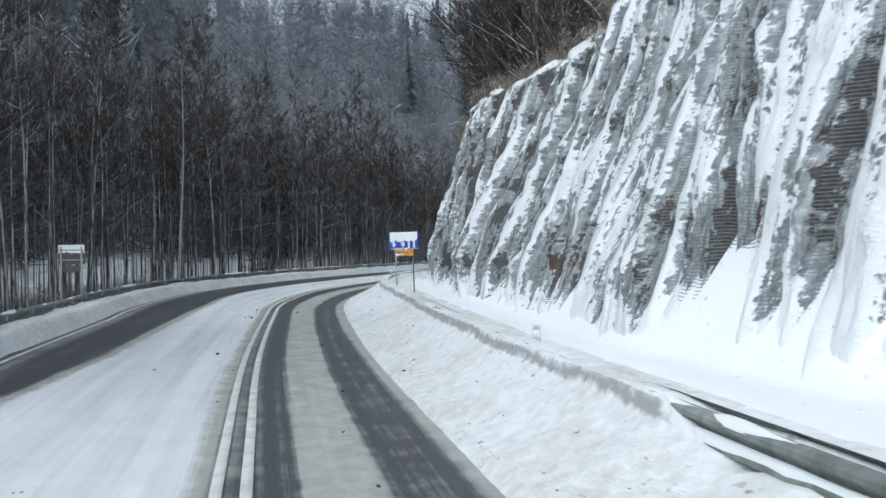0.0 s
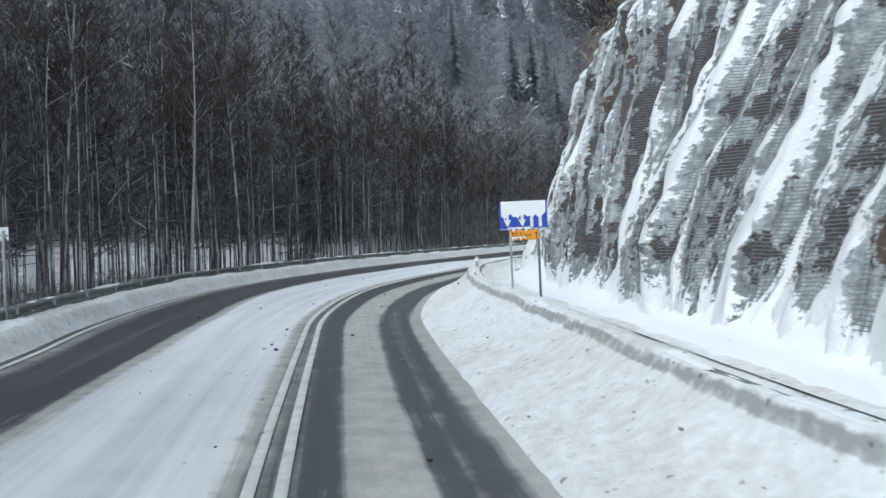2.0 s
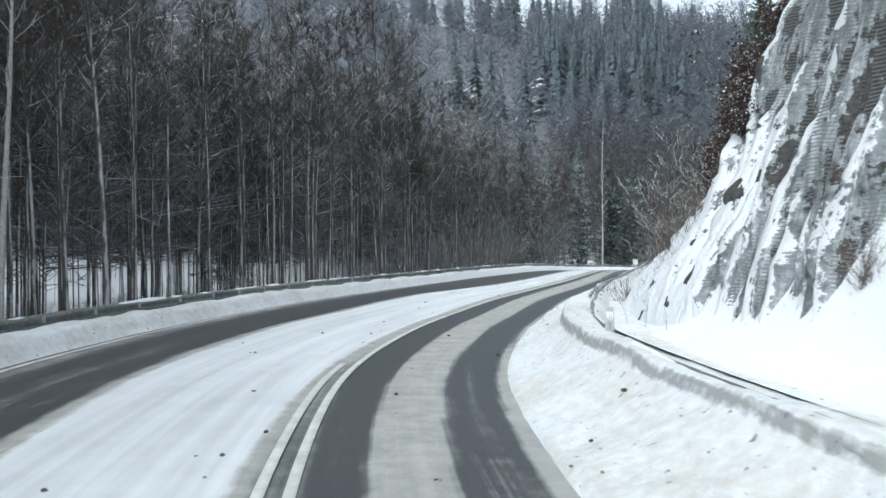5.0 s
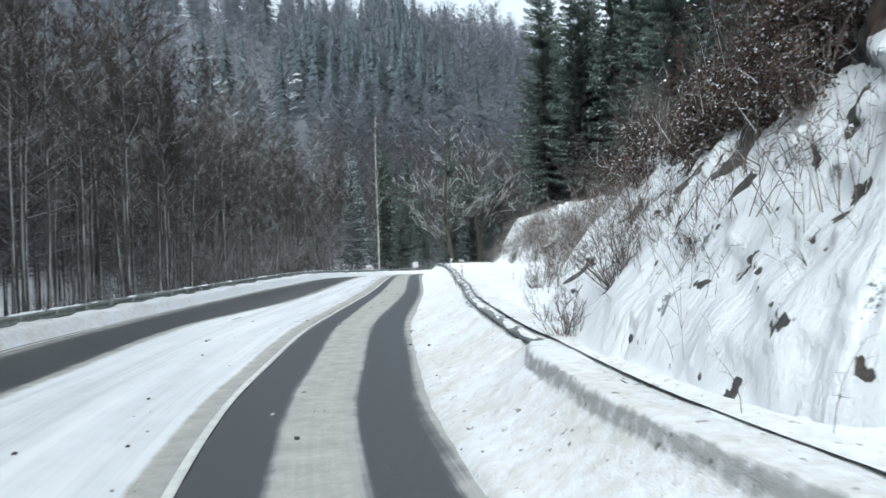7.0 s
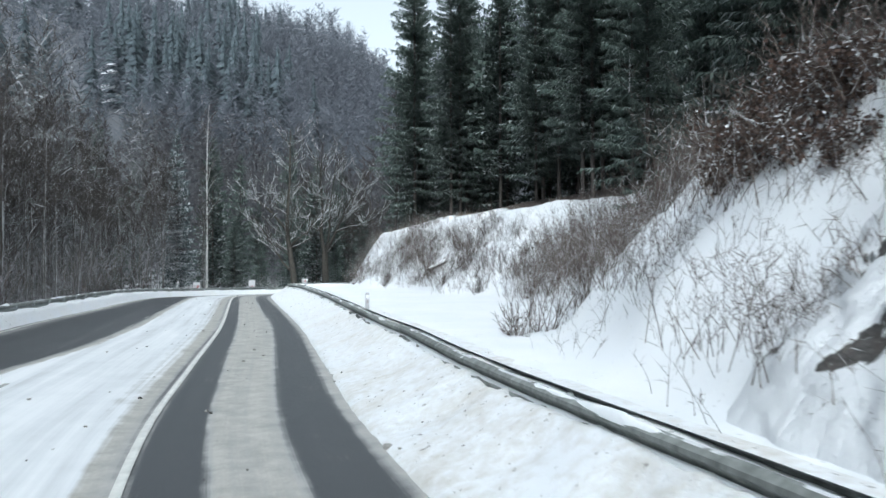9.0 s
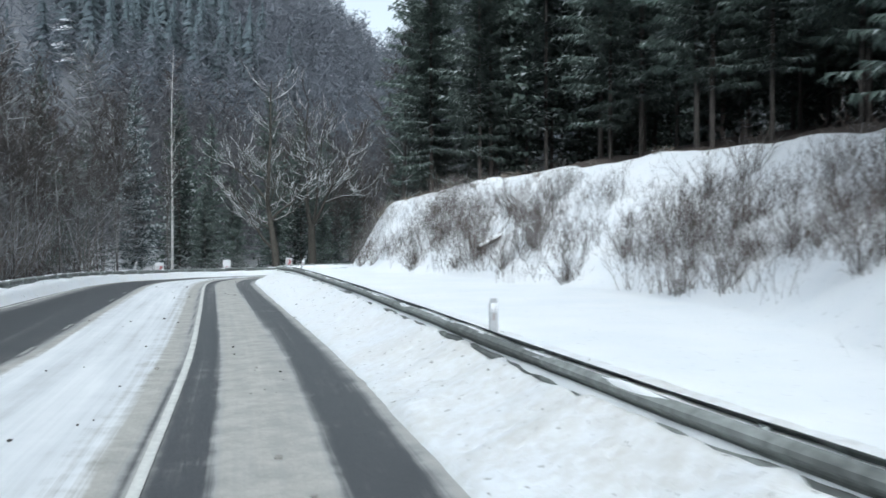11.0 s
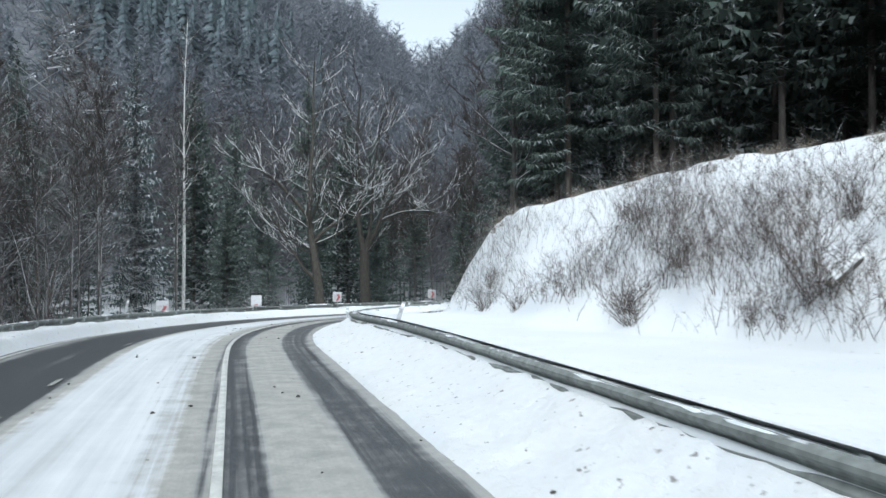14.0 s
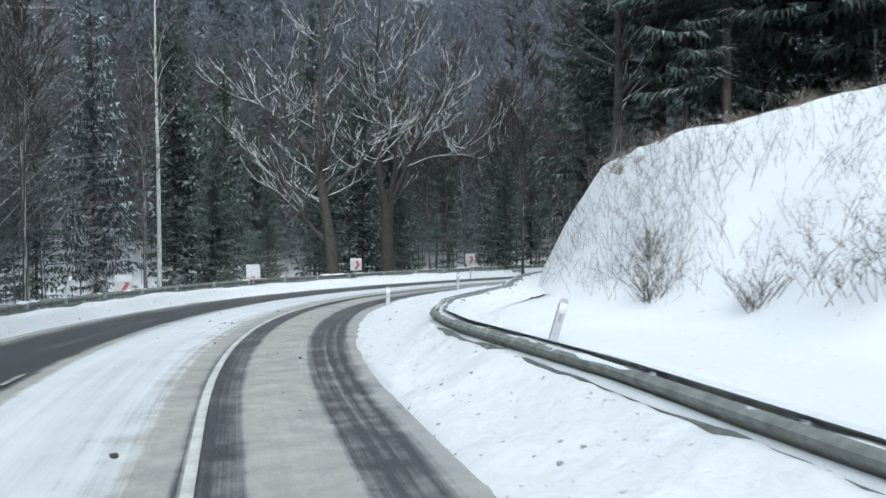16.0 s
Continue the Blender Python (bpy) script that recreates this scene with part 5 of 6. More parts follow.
def shoot_mesh(seed, spread_, h, stems):
    # a few separate thin shoots with hardly a twig
    rng, g = random.Random(seed), Geo()
    for _ in range(stems):
        p = Vector((rng.uniform(-1, 1) * spread_, rng.uniform(-1, 1) * spread_, -0.25))
        way = Vector((rng.uniform(-0.6, 0.6), rng.uniform(-0.6, 0.6), 1)).normalized()
        L = h * rng.uniform(0.3, 1.2)
        bow = Vector((rng.uniform(-0.2, 0.2), rng.uniform(-0.2, 0.2), -0.06))
        line = [p]
        for _ in range(4):
            way = (way + bow * rng.uniform(0.5, 1.4)).normalized()
            line.append(line[-1] + way * L / 4)
        g.tube(line, [0.0035, 0.003, 0.0025, 0.002, 0.001], 3)
        for _ in range(rng.randint(3, 7)):
            k = rng.randint(1, 3)
            a = line[k].lerp(line[k + 1], rng.random())
            e = a + (way + Vector((rng.uniform(-1.2, 1.2), rng.uniform(-1.2, 1.2), rng.uniform(-0.6, 0.6)))).normalized() * L * rng.uniform(0.15, 0.4)
            g.twig(a, e, 0.006, rng)
            g.twig(a.lerp(e, 0.5), a.lerp(e, 0.5) + Vector((rng.uniform(-1, 1), rng.uniform(-1, 1), rng.uniform(-0.4, 0.9))).normalized() * L * 0.13, 0.005, rng)
    return g.mesh("shoots", BARK)


SHOOTS = [mesh_soup([shoot_mesh(490 + k, 0.8, h, 10)])[:2] for k, h in enumerate((0.6, 0.9, 1.3, 0.8))]
TWIGS_SHOOT = twig_material("thin_snowy_shoots", [(0.0, (0.05, 0.04, 0.035)), (1.0, (0.22, 0.19, 0.165))], 0.12, 0.88)
ROCK = bark_material("dark_stone_with_snow", (0.03, 0.028, 0.026), (0.13, 0.11, 0.095), 0.9, 3.0, 0.35)


def stone_mesh(seed):
    rng, bm = random.Random(seed), bmesh.new()
    bmesh.ops.create_icosphere(bm, subdivisions=2, radius=1)
    for v in bm.verts:
        v.co *= rng.uniform(0.75, 1.15)
    for v in bm.verts:
        v.co.x, v.co.z = v.co.x * 1.2, max(-0.5, min(0.5, v.co.z))
    me = bpy.data.meshes.new("stone")
    bm.to_mesh(me)
    bm.free()
    me.materials.append(ROCK)
    return me


STONES = [stone_mesh(500 + k) for k in range(4)]


LEAF_CLUMPS = [bush_mesh(430 + k, h, 22, 10, 1.0, 8) for k, h in enumerate((1.2, 1.6))]


def tuft_mesh(seed):
    rng, g = random.Random(seed), Geo()
    for _ in range(70):
        a, b = rng.uniform(0, 6.283), rng.uniform(0.2, 1.1)
        p = Vector((rng.uniform(-0.22, 0.22), rng.uniform(-0.22, 0.22), -0.05))
        q = p + Vector((math.cos(a) * b, math.sin(a) * b, 0.7)).normalized() * rng.uniform(0.25, 0.55)
        g.twig(p, q, 0.018, rng)
        g.twig(q, q + Vector((math.cos(a) * b, math.sin(a) * b, -0.6)).normalized() * 0.22, 0.012, rng)
    return [g.mesh("grass_clump", GRASS)]


TUFTS = [tuft_mesh(440 + k) for k in range(3)]


def slope_growth():
    rng = random.Random(51)
    bush_parts, leaf_parts = ("stem_clump", "twig_crown"), ("stem_clump", "twig_crown", "foliage")
    # the bushy slope after the rock face
    for _ in range(18):
        y = 69 - 22 * rng.random() ** 1.4
        d = float(FOOT_R(y)) + rng.uniform(-0.8, 7.5)
        p = at(y, d)
        plant("bush", rng.choice(BUSHES), p.x, p.y, rng.uniform(0, 6.28), rng.uniform(0.75, 1.25), "leafless grey-brown bush growing out of the snowy slope", "bush", "bushes on the slope", bush_parts, 0.05)
    # the lower bank before the bend
    for _ in range(42):
        y = 69 + 24 * rng.random() ** 1.3 if rng.random() < 0.9 else rng.uniform(93, 103)
        top = float(CREST(y) / STEEP(y))
        d = float(FOOT_R(y)) + 0.1 + 0.75 * top * rng.random()
        p = at(y, d)
        plant("bush", rng.choice(BUSHES[:4]), p.x, p.y, rng.uniform(0, 6.28), rng.uniform(0.6, 1.05), "thin leafless bush on the snowy roadside bank", "bush", "bushes on the bank", bush_parts, 0.05)
    patches = []
    for k in range(126):
        if k < 53:
            y = 66 + 29 * rng.random() ** 0.75
            p = at(y, float(FOOT_R(y)) + 0.2 + 0.62 * float(CREST(y) / STEEP(y)) * rng.random())
        else:
            y = 66 - 24 * rng.random() ** 1.1
            p = at(y, float(FOOT_R(y)) + 0.6 + 7.0 * rng.random())
        patches.append((p.x, p.y, land(p.x, p.y)))
    for _ in range(18):
        y = rng.uniform(84, 96)
        p = at(y, float(FOOT_R(y)) + 0.4 + (float(CREST(y) / STEEP(y)) - 0.8) * rng.random())
        patches.append((p.x, p.y, land(p.x, p.y)))
    stamp("roadside_brush", THICKETS, patches, TWIGS_BUSH, "fine grey-brown brush poking through the snowy banks")
    # undergrowth between the trunks of the roadside wood
    low = []
    for _ in range(330):
        y = rng.uniform(6, 120)
        p = at(y, -float(FOOT_L(y)) - rng.uniform(2.2, 20))
        low.append((p.x, p.y, land(p.x, p.y)))
    stamp("undergrowth", THICKETS, low, TWIGS_FROST, "frosted undergrowth between the trunks of the roadside wood")
    # single thin shoots all over the slopes and the bank
    shoots = []
    for k in range(760):
        y = rng.uniform(39.5, 72) if k < 450 else rng.uniform(68, 105) if k % 2 else rng.uniform(86, 104)
        p = at(y, float(FOOT_R(y)) + (rng.uniform(0.2, 9) if k < 450 else 0.3 + (float(CREST(y) / STEEP(y)) - 0.4) * rng.random()))
        if y > 66 and float(wave(np.array(p.x), np.array(p.y), 95, 2, 1.6)) < rng.uniform(-0.5, 0.7):
            continue
        shoots.append((p.x, p.y, land(p.x, p.y)))
    for _ in range(110):
        y = rng.uniform(94, 110)
        p = at(y, float(FOOT_R(y)) + 0.3 + (float(CREST(y) / STEEP(y)) - 0.3) * rng.random())
        shoots.append((p.x, p.y, land(p.x, p.y)))
    stamp("slope_shoots", SHOOTS, shoots, TWIGS_SHOOT, "thin snowy shoots and dead stalks scattered over the slopes")
    # leafy scrub along the brink of the bushy slope, and stones that show through the snow
    for _ in range(52):
        y = rng.uniform(42, 60)
        p = at(y, float(FOOT_R(y) + CREST(y) / STEEP(y)) + rng.uniform(-1.0, 2.2))
        plant("beech_scrub", rng.choice(LEAF_CLUMPS), p.x, p.y, rng.uniform(0, 6.28), rng.uniform(0.6, 1.0), "low beech scrub with dark brown leaves on the brink", "bush", "beech scrub", leaf_parts, 0.1)
    # the scrub grows down over the upper part of the slope
    for _ in range(40):
        y = rng.uniform(39.6, 48)
        h = rng.uniform(2.95, max(3.3, float(CREST(y))))
        off, _ = cliff_point(np.array([y]), np.array([h]))
        p = at(y, float(off[0]) - 0.05)
        plant("beech_scrub", rng.choice(LEAF_CLUMPS), p.x, p.y, rng.uniform(0, 6.28), rng.uniform(0.4, 0.75), "low beech scrub with dark brown leaves on the upper slope", "bush", "beech scrub", leaf_parts, z=0.55 + h)
    for _ in range(14):
        y = rng.uniform(38.5, 52)
        p = at(y, float(FOOT_R(y)) + rng.uniform(0.6, 4.0))
        ob = tagged(new("stone", rng.choice(STONES)), "dark angular stone showing through the snowy slope", "stone", "stones in the slope")
        ob.matrix_basis = Matrix.Translation((p.x, p.y, land(p.x, p.y) - 0.02)) @ Euler((rng.uniform(0, 6), rng.uniform(0, 6), rng.uniform(0, 6))).to_matrix().to_4x4() @ Matrix.Scale(rng.uniform(0.06, 0.13), 4)
    for _ in range(30):
        y = rng.uniform(84, 112)
        p = at(y, float(FOOT_R(y) + CREST(y) / STEEP(y)) + rng.uniform(-0.5, 0.8))
        plant("grass_tuft", rng.choice(TUFTS), p.x, p.y, rng.uniform(0, 6.28), rng.uniform(0.5, 0.9), "tuft of dry grass along the edge of the bank", "grass", "grass tufts", ("grass_clump",), 0.03)
    # brown-leaved beech scrub at the top of the cut
    for _ in range(44):
        y = rng.uniform(6, 52)
        d = float(FOOT_R(y) + (CREST(y) + 0.8) / max(1.25, float(STEEP(y)))) + rng.uniform(-0.5, 3.0) + (0.9 if y < 45 else 0)
        p = at(y, d)
        plant("beech_scrub", rng.choice(BEECH), p.x, p.y, rng.uniform(0, 6.28), rng.uniform(0.8, 1.3), "beech scrub still holding its dry brown leaves", "bush", "beech scrub", leaf_parts, 0.1)
    for _ in range(34):
        y = rng.uniform(78, 108)
        p = at(y, -float(FOOT_L(y)) - rng.uniform(2.0, 6.5))
        plant("bush", rng.choice(FROSTY), p.x, p.y, rng.uniform(0, 6.28), rng.uniform(0.7, 1.2), "tall frosted bush behind the outer guard rail", "bush", "frosted bushes", bush_parts, 0.1)
    # a few in the ditch below the rock
    for y, d, s in ((20.5, 6.4, 0.5), (33.5, 6.2, 0.45), (41, 5.9, 0.55), (44.2, 6.2, 0.75), (46.2, 6.6, 0.7), (51, 7.4, 0.7), (30, 6.5, 0.35)):
        p = at(y, d)
        plant("bush", BUSHES[1], p.x, p.y, y, s, "small leafless bush in the snowy ditch below the rock", "bush", "bushes in the ditch", bush_parts, 0.05)


slope_growth()
plant("bush", bush_mesh(409, 2.5, 26, 24, 0.9), 17.98, 85.35, 0.6, 1.0, "broad dark leafless shrub at the foot of the bank", "bush", "bushes on the bank", ("stem_clump", "twig_crown"), 0.05)


def cliff_top_grass():
    rng = random.Random(61)
    for _ in range(120):
        y = rng.uniform(3, 39)
        h = float(CREST(y)) * rng.uniform(0.92, 1.05)
        off, _ = cliff_point(np.array([y]), np.array([h]))
        p = at(y, float(off[0]) - 0.05)
        plant("grass_tuft", rng.choice(TUFTS), p.x, p.y, rng.uniform(0, 6.28), rng.uniform(0.6, 1.4), "tuft of dry straw-coloured grass on the rock edge", "grass", "grass tufts", ("grass_clump",), z=0.60 + h)


cliff_top_grass()

LEAFY = [bush_mesh(470 + k, 4.2, 22, 14, 0.6, 4) for k in range(2)]
rng = random.Random(73)
for _ in range(20):
    y = rng.uniform(14, 58)
    p = at(y, float(FOOT_R(y)) + rng.uniform(4.2, 7.5) + (0 if y < 45 else 1.5))
    plant("beech_scrub", rng.choice(LEAFY), p.x, p.y, rng.uniform(0, 6.28), rng.uniform(0.7, 1.2), "tall beech scrub with dry brown leaves above the rock", "bush", "beech scrub", ("stem_clump", "twig_crown", "foliage"), 0.2)
TOP_TREES = [bare_tree_meshes(450 + k, 10 + k, 0.15, limbs=30, low=0.12, twigs=7, spread_=0.30, rise=(5, 60), sub=6, twig_w=0.022) for k in range(2)]
rng = random.Random(71)
p = Vector((26.9, 108.2, 0))
plant("beech_tree", TOP_TREES[1], p.x, p.y, 2.6, 1.25, "bare beech reaching over the corner of the bank", "tree", "trees above the cutting", sink=0.3)
for y, d in ((24, 13), (28, 12.2), (31, 11.6), (34, 11.2), (36, 12.5), (39, 11.5), (42, 11.4), (44, 12.0), (20, 14), (14, 15), (47, 13), (50, 14.5), (53, 15.5), (33, 12.4), (40, 13), (37, 11), (38, 13.5), (35, 13), (32, 13), (22, 11.5), (25, 11), (27, 10.6), (28.5, 10.9), (30, 10.4), (31.5, 10.2), (33, 10.6), (34.5, 10.2), (36, 10.5), (23.5, 12.4), (18, 12), (16, 12.5), (41, 12.2), (43, 13), (45, 11.5), (29.5, 13.5), (26, 14), (46, 16), (56, 17), (58, 15.5)):
    p = at(y, d - 1.6)
    plant("beech_tree", TOP_TREES[rng.randint(0, 1)], p.x, p.y, rng.uniform(0, 6.28), rng.uniform(0.8, 1.15), "crooked bare beech on the hillside above the cutting", "tree", "trees above the cutting", sink=0.3)
for k in range(20):
    y = rng.uniform(26, 40)
    p = at(y, float(FOOT_R(y)) + 0.33 * float(CREST(y)) + rng.uniform(0.6, 2.0))
    z = 0.60 + float(CREST(y)) + 0.1
    if k % 2:
        plant("beech_tree", TOP_TREES[k % 4 // 2], p.x, p.y, rng.uniform(0, 6.28), rng.uniform(0.55, 0.9), "crooked bare beech on the brink of the rock", "tree", "trees above the cutting", z=z - 0.4)
    else:
        plant("beech_scrub", LEAFY[k % 4 // 2], p.x, p.y, rng.uniform(0, 6.28), rng.uniform(0.5, 0.9), "beech scrub with dry brown leaves on the brink of the rock", "bush", "beech scrub", ("stem_clump", "twig_crown", "foliage"), z=z)
for k in range(46):
    y = rng.uniform(4, 37)
    h = float(CREST(y)) * rng.uniform(0.97, 1.04)
    off, _ = cliff_point(np.array([y]), np.array([h]))
    p = at(y, float(off[0]) + rng.uniform(0.2, 1.6))
    if k % 3:
        plant("beech_scrub", LEAFY[k % 2], p.x, p.y, rng.uniform(0, 6.28), rng.uniform(0.4, 0.8), "beech scrub with dry brown leaves on the brink of the rock", "bush", "beech scrub", ("stem_clump", "twig_crown", "foliage"), z=0.48 + h)
    else:
        plant("beech_tree", TOP_TREES[k % 2], p.x, p.y, rng.uniform(0, 6.28), rng.uniform(0.5, 0.8), "crooked bare beech on the brink of the rock", "tree", "trees above the cutting", z=0.28 + h)
p = at(46.6, 8.7)
plant("birch_tree", BIRCH, p.x, p.y, 0.4, 0.6, "white-barked birch leaning over the bushy slope", "tree")
p = at(50.5, 11.6)
plant("birch_tree", BIRCH, p.x, p.y, 2.4, 0.55, "white-barked birch leaning over the bushy slope", "tree")

# ---------------------------------------------------------------- road furniture
BLUE = simple("blue_sign_face", (0.03, 0.07, 0.42), 0.4, 0, 0.12, 3)
WHITE = simple("white_sign_face", (0.78, 0.79, 0.78), 0.45, 0, 0.08, 4)
ORANGE = simple("orange_sign_face", (0.80, 0.33, 0.02), 0.45, 0, 0.12, 4)
DULL = simple("dull_reflector", (0.34, 0.31, 0.305), 0.4, 0, 0.3, 20)
BLACK = simple("black_lettering", (0.02, 0.02, 0.02), 0.5, 0, 0.1, 5)
SIGN_BACK = simple("dull_aluminium_sign_back", (0.12, 0.125, 0.13), 0.5, 0.4, 0.25, 4)


def flat(points, y0, y1):
    """A plate with the outline points (x, z), from depth y0 to y1."""
    g, n = Geo(), len(points)
    g.v = [Vector((x, y0, z)) for x, z in points] + [Vector((x, y1, z)) for x, z in points]
    g.f = [tuple(range(n)), tuple(reversed(range(n, 2 * n)))] + [((k + 1) % n, k, n + k, n + (k + 1) % n) for k in range(n)]
    return g


def rounded(w, h, r, x=0.0, z=0.0):
    out = []
    for cx, cz, a0 in ((w / 2 - r, h / 2 - r, 0), (-w / 2 + r, h / 2 - r, 90), (-w / 2 + r, -h / 2 + r, 180), (w / 2 - r, -h / 2 + r, 270)):
        out += [(x + cx + r * math.cos(radians(a0 + a)), z + cz + r * math.sin(radians(a0 + a))) for a in (0, 30, 60, 90)]
    return out


def lettering(text, size, x, z, y, parent, mat, name="lettering"):
    cu = bpy.data.curves.new(name, "FONT")
    cu.body, cu.size, cu.align_x, cu.align_y, cu.extrude = text, size, "CENTER", "CENTER", 0.001
    tmp = bpy.data.objects.new("tmp", cu)
    me = bpy.data.meshes.new_from_object(tmp)
    bpy.data.objects.remove(tmp)
    me.materials.clear()
    me.materials.append(mat)
    me.transform(Matrix.Translation((x, y, z)) @ Matrix.Rotation(radians(90), 4, "X"))
    return part(name, me, None, parent)


def snow_patch(w, top, bottom, x0, seed, y=-0.012):
    """Wind-packed snow on a sign face, with a ragged lower edge."""
    rng, g, n = random.Random(seed), Geo(), 26
    low = [bottom + 0.06 * math.sin(k * 0.9 + seed) * rng.random() + rng.uniform(-0.03, 0.04) for k in range(n + 1)]
    for k in range(n + 1):
        x = x0 + w * (k / n - 0.5)
        for t in (0, 0.35, 0.7, 1.0):
            g.v.append(Vector((x, y - 0.022 * math.sin(math.pi * min(0.98, max(0.03, k / n))) * (1 - t) ** 0.5 - 0.002, top + (low[k] - top) * t)))
    for k in range(n):
        for j in range(3):
            a = k * 4 + j
            g.f.append((a, a + 1, a + 5, a + 4))
    return g


def lane_sign():
    sign = tagged(new("lane_sign"), "blue lane-arrow road sign plastered with snow on two posts", "road sign")
    sign.matrix_basis = Matrix.Translation((-0.39, 26.86, 0.545)) @ Matrix.Rotation(radians(9), 4, "Z") @ Matrix.Rotation(radians(-1.6), 4, "Y") @ Matrix.Scale(0.925, 4)
    w, h, zc = 1.06, 0.61, 1.93
    for x, z0 in ((-0.30, 0.0), (0.32, -0.1)):
        g = Geo()
        g.tube([(x, 0.035, z0), (x, 0.035, zc + h / 2 - 0.05)], [0.027, 0.027], 10, True)
        part("post", g, STEEL_DARK if x > 0 else GALV, sign, "", True)
    board = part("board", flat(rounded(w, h, 0.03, 0, zc), -0.008, 0.008), BLUE, sign, "blue lane-arrow board")
    part("border", flat(rounded(w - 0.02, 0.012, 0.004, 0, zc - h / 2 + 0.016), -0.011, -0.008), WHITE, board)
    for x in (-0.36, -0.03):
        z0 = zc - h / 2 + 0.06
        part("down_arrow", flat([(x, z0), (x + 0.085, z0 + 0.16), (x + 0.032, z0 + 0.16), (x + 0.032, z0 + 0.4), (x - 0.032, z0 + 0.4), (x - 0.032, z0 + 0.16), (x - 0.085, z0 + 0.16)], -0.011, -0.008), WHITE, board)
    for x in (0.18, 0.37):
        z0 = zc - h / 2 + 0.05
        part("lane_bar", flat([(x - 0.035, z0), (x + 0.035, z0), (x + 0.035, z0 + 0.4), (x - 0.035, z0 + 0.4)], -0.011, -0.008), WHITE, board)
    part("snow_cover", snow_patch(0.99, zc + h / 2 + 0.015, zc - 0.02, 0.0, 3), SNOW, sign, "wind-packed snow on the board", True)
    part("snow_cover", snow_patch(0.5, zc - h / 2 + 0.055, zc - h / 2 - 0.005, -0.1, 5), SNOW, sign, "snow along the lower edge", True)
    pz = zc - h / 2 - 0.125
    plate = part("distance_plate", flat(rounded(0.63, 0.22, 0.02, 0.02, pz), -0.008, 0.008), ORANGE, sign, "orange distance plate")
    part("plate_edge", flat([(-0.285, pz - 0.102), (0.325, pz - 0.102), (0.325, pz - 0.094), (-0.285, pz - 0.094)], -0.011, -0.008), BLACK, plate)
    lettering("0,5 km", 0.135, -0.02, pz, -0.0095, plate, BLACK)
    for x in (-0.25, 0.27):
        part("up_arrow", flat([(x, pz + 0.075), (x - 0.032, pz + 0.03), (x - 0.01, pz + 0.03), (x - 0.01, pz - 0.07), (x + 0.01, pz - 0.07), (x + 0.01, pz + 0.03), (x + 0.032, pz + 0.03)], -0.0115, -0.008), BLACK, plate)
    part("snow_cover", snow_patch(0.32, pz - 0.03, pz - 0.085, -0.13, 8), SNOW, sign, "", True)


lane_sign()


def sign_from_behind():
    sign = tagged(new("road_sign"), "road sign seen from its grey back, capped with snow", "road sign")
    x, y = -11.15, 25.7
    sign.matrix_basis = Matrix.Translation((x, y, land(x, y) - 0.1)) @ Matrix.Rotation(radians(8), 4, "Z")
    base = 2.27 - (land(x, y) - 0.1)
    part("board", flat(rounded(0.84, 0.60, 0.03, 0, base - 0.31), -0.008, 0.008), SIGN_BACK, sign)
    part("lower_plate", flat(rounded(0.66, 0.22, 0.02, 0, base - 0.76), -0.008, 0.008), SIGN_BACK, sign)
    for x in (-0.32, 0.32):
        g = Geo()
        g.tube([(x, -0.04, -0.3), (x, -0.04, base - 0.05)], [0.03, 0.03], 10, True)
        part("post", g, GALV, sign, "", True)
    for z in (0.15, 0.47):
        part("brace", flat([(-0.4, base - z - 0.02), (0.4, base - z - 0.02), (0.4, base - z + 0.02), (-0.4, base - z + 0.02)], -0.03, -0.012), GALV, sign)
    part("snow_cover", snow_patch(0.82, base + 0.02, base - 0.24, 0, 12, -0.01), SNOW, sign, "snow caught on the upper edge", True)


sign_from_behind()


POST_PLASTIC = simple("weathered_pale_plastic", (0.42, 0.43, 0.45), 0.5, 0, 0.2, 8)


def delineator(x, y, label, z=None, tilt=(0, 0), h=0.95):
    ob = tagged(new("delineator_post"), label, "delineator post", "delineator posts")
    z = land(x, y) - 0.1 if z is None else z
    ob.matrix_basis = Matrix.Translation((x, y, z)) @ Euler((radians(tilt[0]), radians(tilt[1]), radians(-14))).to_matrix().to_4x4()
    g = Geo()
    outline = [(-0.06, -0.02), (0.06, -0.02), (0.045, 0.05), (-0.045, 0.05)]
    n = len(outline)
    for zz, k in ((0, 1.0), (h - 0.05, 1.0), (h, 0.8)):
        g.v += [Vector((px * k, py * k, zz + (0.04 * (py < 0) if zz == h else 0))) for px, py in outline]
    for r in range(2):
        for j in range(n):
            g.f.append((r * n + j, r * n + (j + 1) % n, (r + 1) * n + (j + 1) % n, (r + 1) * n + j))
    g.f.append(tuple(2 * n + j for j in range(n)))
    part("body", g, POST_PLASTIC, ob)
    r = Geo()
    r.box((-0.02, -0.027, h - 0.27), (0.02, -0.019, h - 0.17))
    part("reflector", r, DULL, ob, "dull dark reflector")
    part("snow_crust", snow_patch(0.10, h - 0.02, h - 0.12, 0, 4, -0.024), SNOW, ob, "", True)


plain = "pale grey plastic delineator post standing on the guard rail"
delineator(2.78, 11.0, plain, 0.62, h=0.36)
delineator(-1.82, 36.48, plain, 0.62, h=0.53)
delineator(5.86, 67.3, plain, 0.66, h=0.58)
delineator(19.0, 109.6, "white delineator post crusted with snow at the bend", -0.75)
delineator(25.6, 116.2, "white delineator post crusted with snow at the bend", -0.85)
delineator(14.3, 95.6, "white delineator post leaning out of the snow", 0.5, (0, 18), 0.62)
delineator(10.6, 116.3, "white delineator post leaning behind the guard rail", -0.5, (0, 14), 1.1)


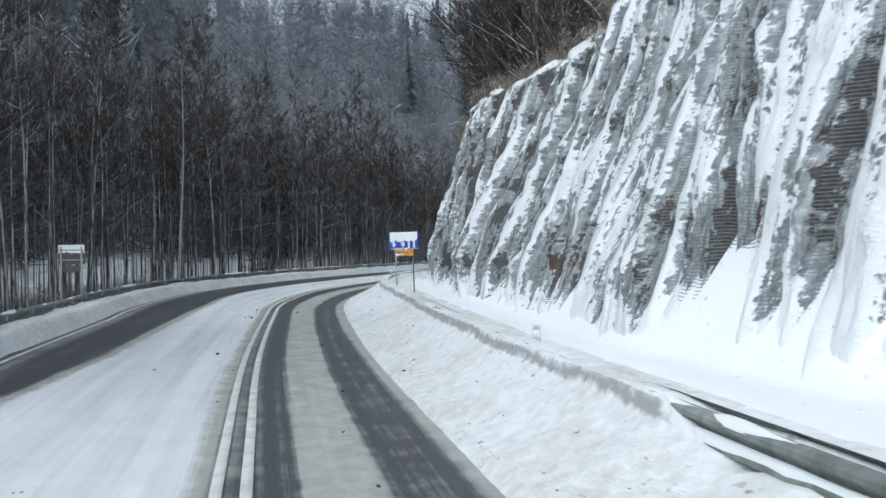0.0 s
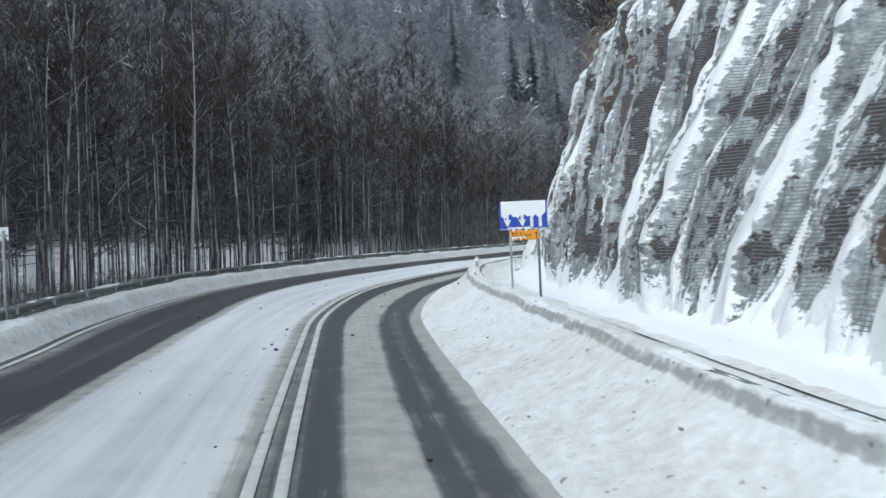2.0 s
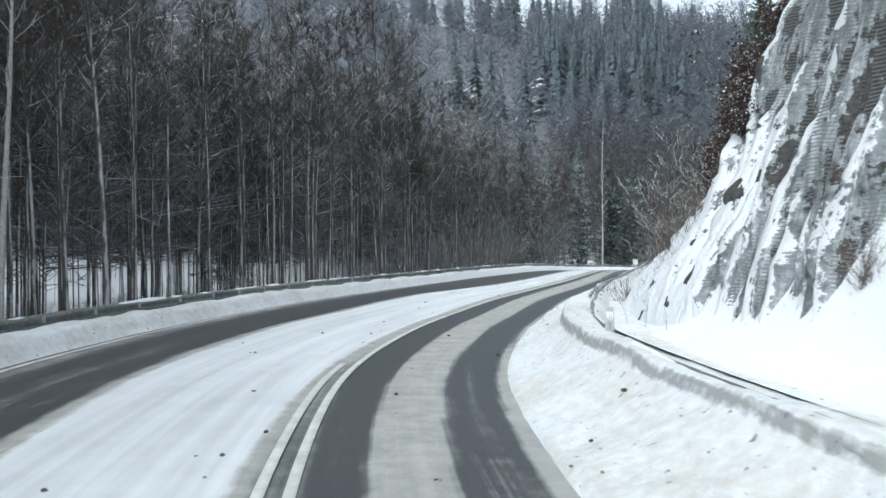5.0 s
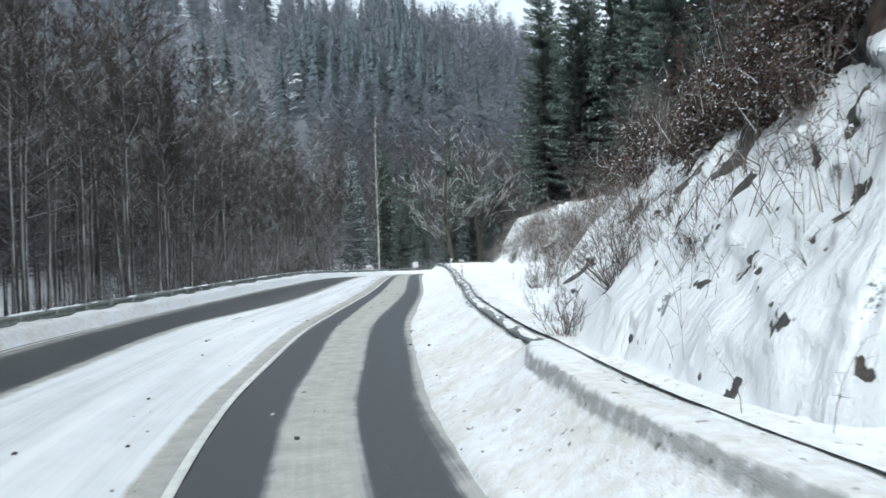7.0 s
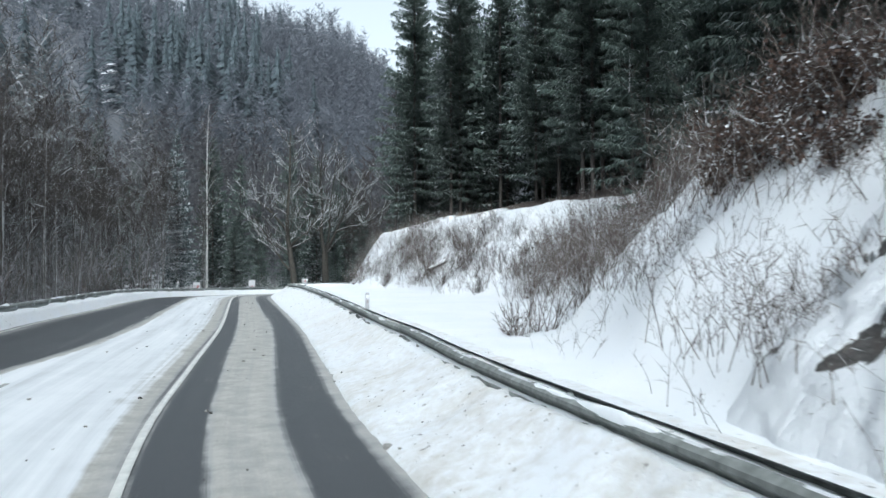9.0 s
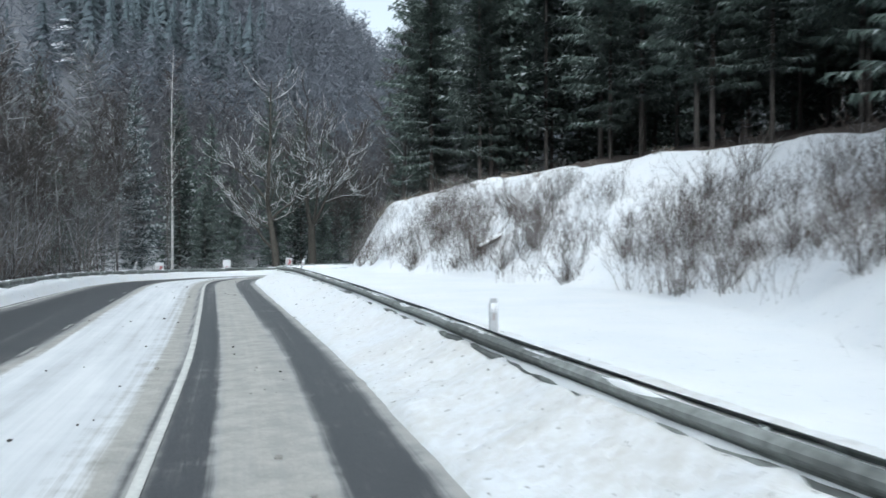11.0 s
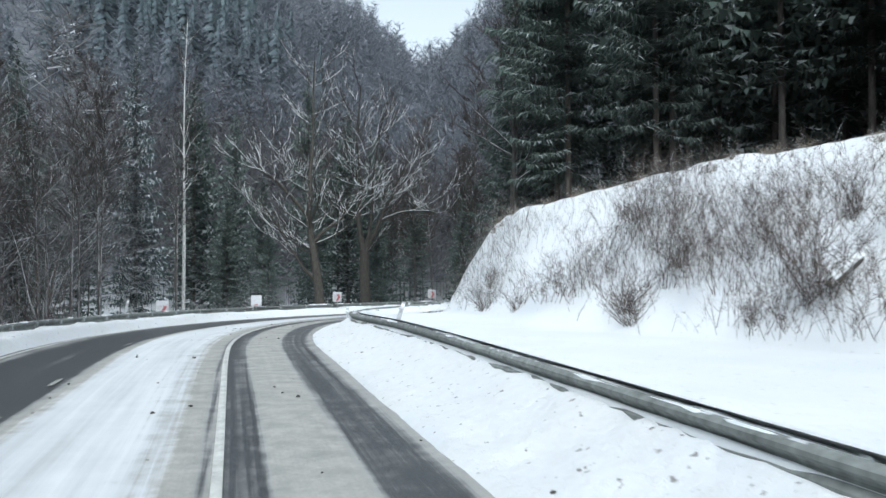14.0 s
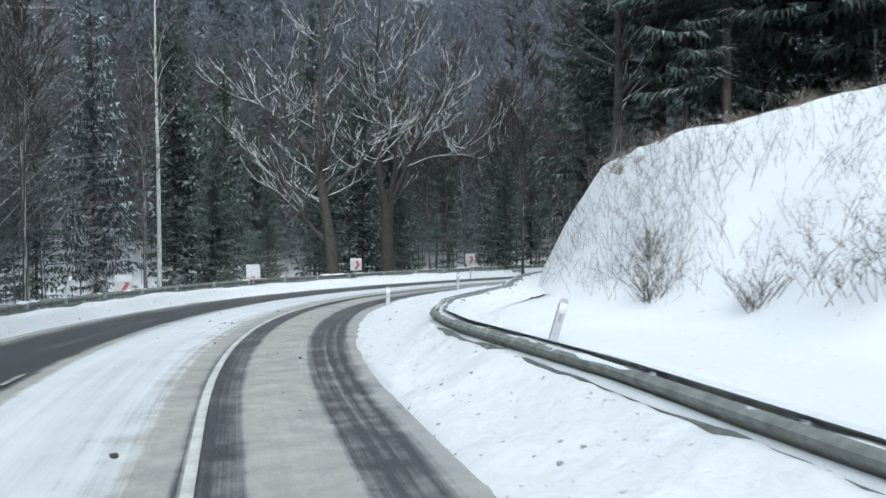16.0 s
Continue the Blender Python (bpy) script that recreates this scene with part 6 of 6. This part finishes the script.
RIME = simple("rime_on_board", (0.58, 0.59, 0.61), 0.8, 0, 0.2, 12)
BOARD = simple("frosted_board_face", (0.46, 0.45, 0.455), 0.6, 0, 0.25, 9)
RED_DULL = simple("frosted_red_face", (0.34, 0.10, 0.105), 0.6, 0, 0.5, 14)


def chevron(x, y, z, turn, covered):
    ob = tagged(new("chevron_board"), "square red and white chevron board dusted with snow", "chevron board", "chevron boards at the bend")
    ob.matrix_basis = Matrix.Translation((x, y, z)) @ Matrix.Rotation(radians(turn), 4, "Z")
    part("board", flat(rounded(0.62, 0.62, 0.03), -0.008, 0.008), BOARD, ob)
    part("chevron", flat([(-0.10, 0.26), (0.06, 0.26), (0.22, 0.0), (0.06, -0.26), (-0.10, -0.26), (0.06, 0.0)], -0.012, -0.008), RED_DULL, ob, "frosted red chevron")
    g = Geo()
    g.tube([(0, 0.035, -1.2), (0, 0.035, 0.28)], [0.025, 0.025], 8, True)
    part("post", g, GALV, ob, "", True)
    part("snow_cover", snow_patch(0.58, 0.32, 0.22 - 0.34 * covered, 0, int(x), -0.013), RIME, ob, "", True)


chevron(12.8, 118.2, 0.12, -22, 0.45)
chevron(18.9, 122.4, 0.14, -32, 1.3)
chevron(25.3, 125.6, 0.14, -45, 0.1)
chevron(33.5, 127.6, 0.12, -58, 0.1)


def fallen_log():
    g = Geo()
    g.tube([(-0.9, 0, 0), (0, 0.05, 0.32), (0.9, 0, 0.62)], [0.09, 0.085, 0.06], 9, True)
    ob = tagged(new("fallen_log"), "short fallen log under snow on the bank", "log")
    ob.matrix_basis = Matrix.Translation((18.25, 84.9, land(18.25, 84.9) - 0.12)) @ Matrix.Rotation(radians(10), 4, "Z")
    part("log", g, BARK_OAK, ob, "", True)
    c = Geo()
    c.tube([(-0.85, 0, 0.09), (0, 0.05, 0.42), (0.85, 0, 0.70)], [0.07, 0.085, 0.05], 8)
    part("snow_cap", c, SNOW, ob, "", True)


fallen_log()


# ---- lumps of ice and grit on the road
def clods():
    rng = random.Random(81)
    mats = [simple("dirty_ice", (0.30, 0.29, 0.27), 0.7, 0, 0.4, 30), simple("dark_grit", (0.06, 0.055, 0.05), 0.8, 0, 0.4, 30)]
    shapes = []
    for k in range(6):
        bm = bmesh.new()
        bmesh.ops.create_icosphere(bm, subdivisions=1, radius=1)
        for v in bm.verts:
            v.co *= rng.uniform(0.6, 1.2)
            v.co.z *= 0.6
        me = bpy.data.meshes.new("ice_clod")
        bm.to_mesh(me)
        bm.free()
        me.materials.append(mats[k % 2])
        shapes.append(me)
    fixed = [(-3.22, 15.58, 0.055, 1), (-4.0, 43.7, 0.05, 1), (-3.1, 40.4, 0.055, 1), (-4.8, 24.0, 0.05, 1), (-5.4, 26.85, 0.04, 1), (2.2, 71.5, 0.05, 0), (8.8, 95.2, 0.06, 1), (7.7, 96.2, 0.05, 1), (-0.2, 67.4, 0.04, 1), (1.95, 65.3, 0.05, 0), (0.1, 54.0, 0.08, 0)]
    for _ in range(250):
        y = rng.uniform(4, 112)
        d = rng.choice([rng.uniform(-3.2, -0.4), rng.uniform(0.7, 1.5), rng.uniform(2.3, 3.4), rng.uniform(-1.1, -0.3)])
        p = at(y, d)
        fixed.append((p.x, p.y, 0.011 + 0.032 * rng.random() ** 2, rng.randint(0, 1)))
    for x, y, r, m in fixed:
        d, key = locate(np.array([x]), np.array([y]))
        d, key = d[:, None], key[:, None]
        s = np.interp(key, YC, S)
        h = float(bank_r_heights(d, key, s)[0, 0]) if d[0, 0] > TRACK_B(key[0, 0]) + 0.55 else float(road_heights(d, key, s)[0, 0])
        ob = tagged(new("ice_clod", shapes[rng.randint(0, 2) * 2 + m]), "dark lump of dirty ice and grit on the road" if m else "greyish lump of frozen slush on the road", "ice clod", "lumps on the road")
        ob.matrix_basis = Matrix.Translation((x, y, float(fall(y)) + h + 0.25 * r)) @ Matrix.Rotation(rng.uniform(0, 6.28), 4, "Z") @ Matrix.Scale(r, 4)


clods()
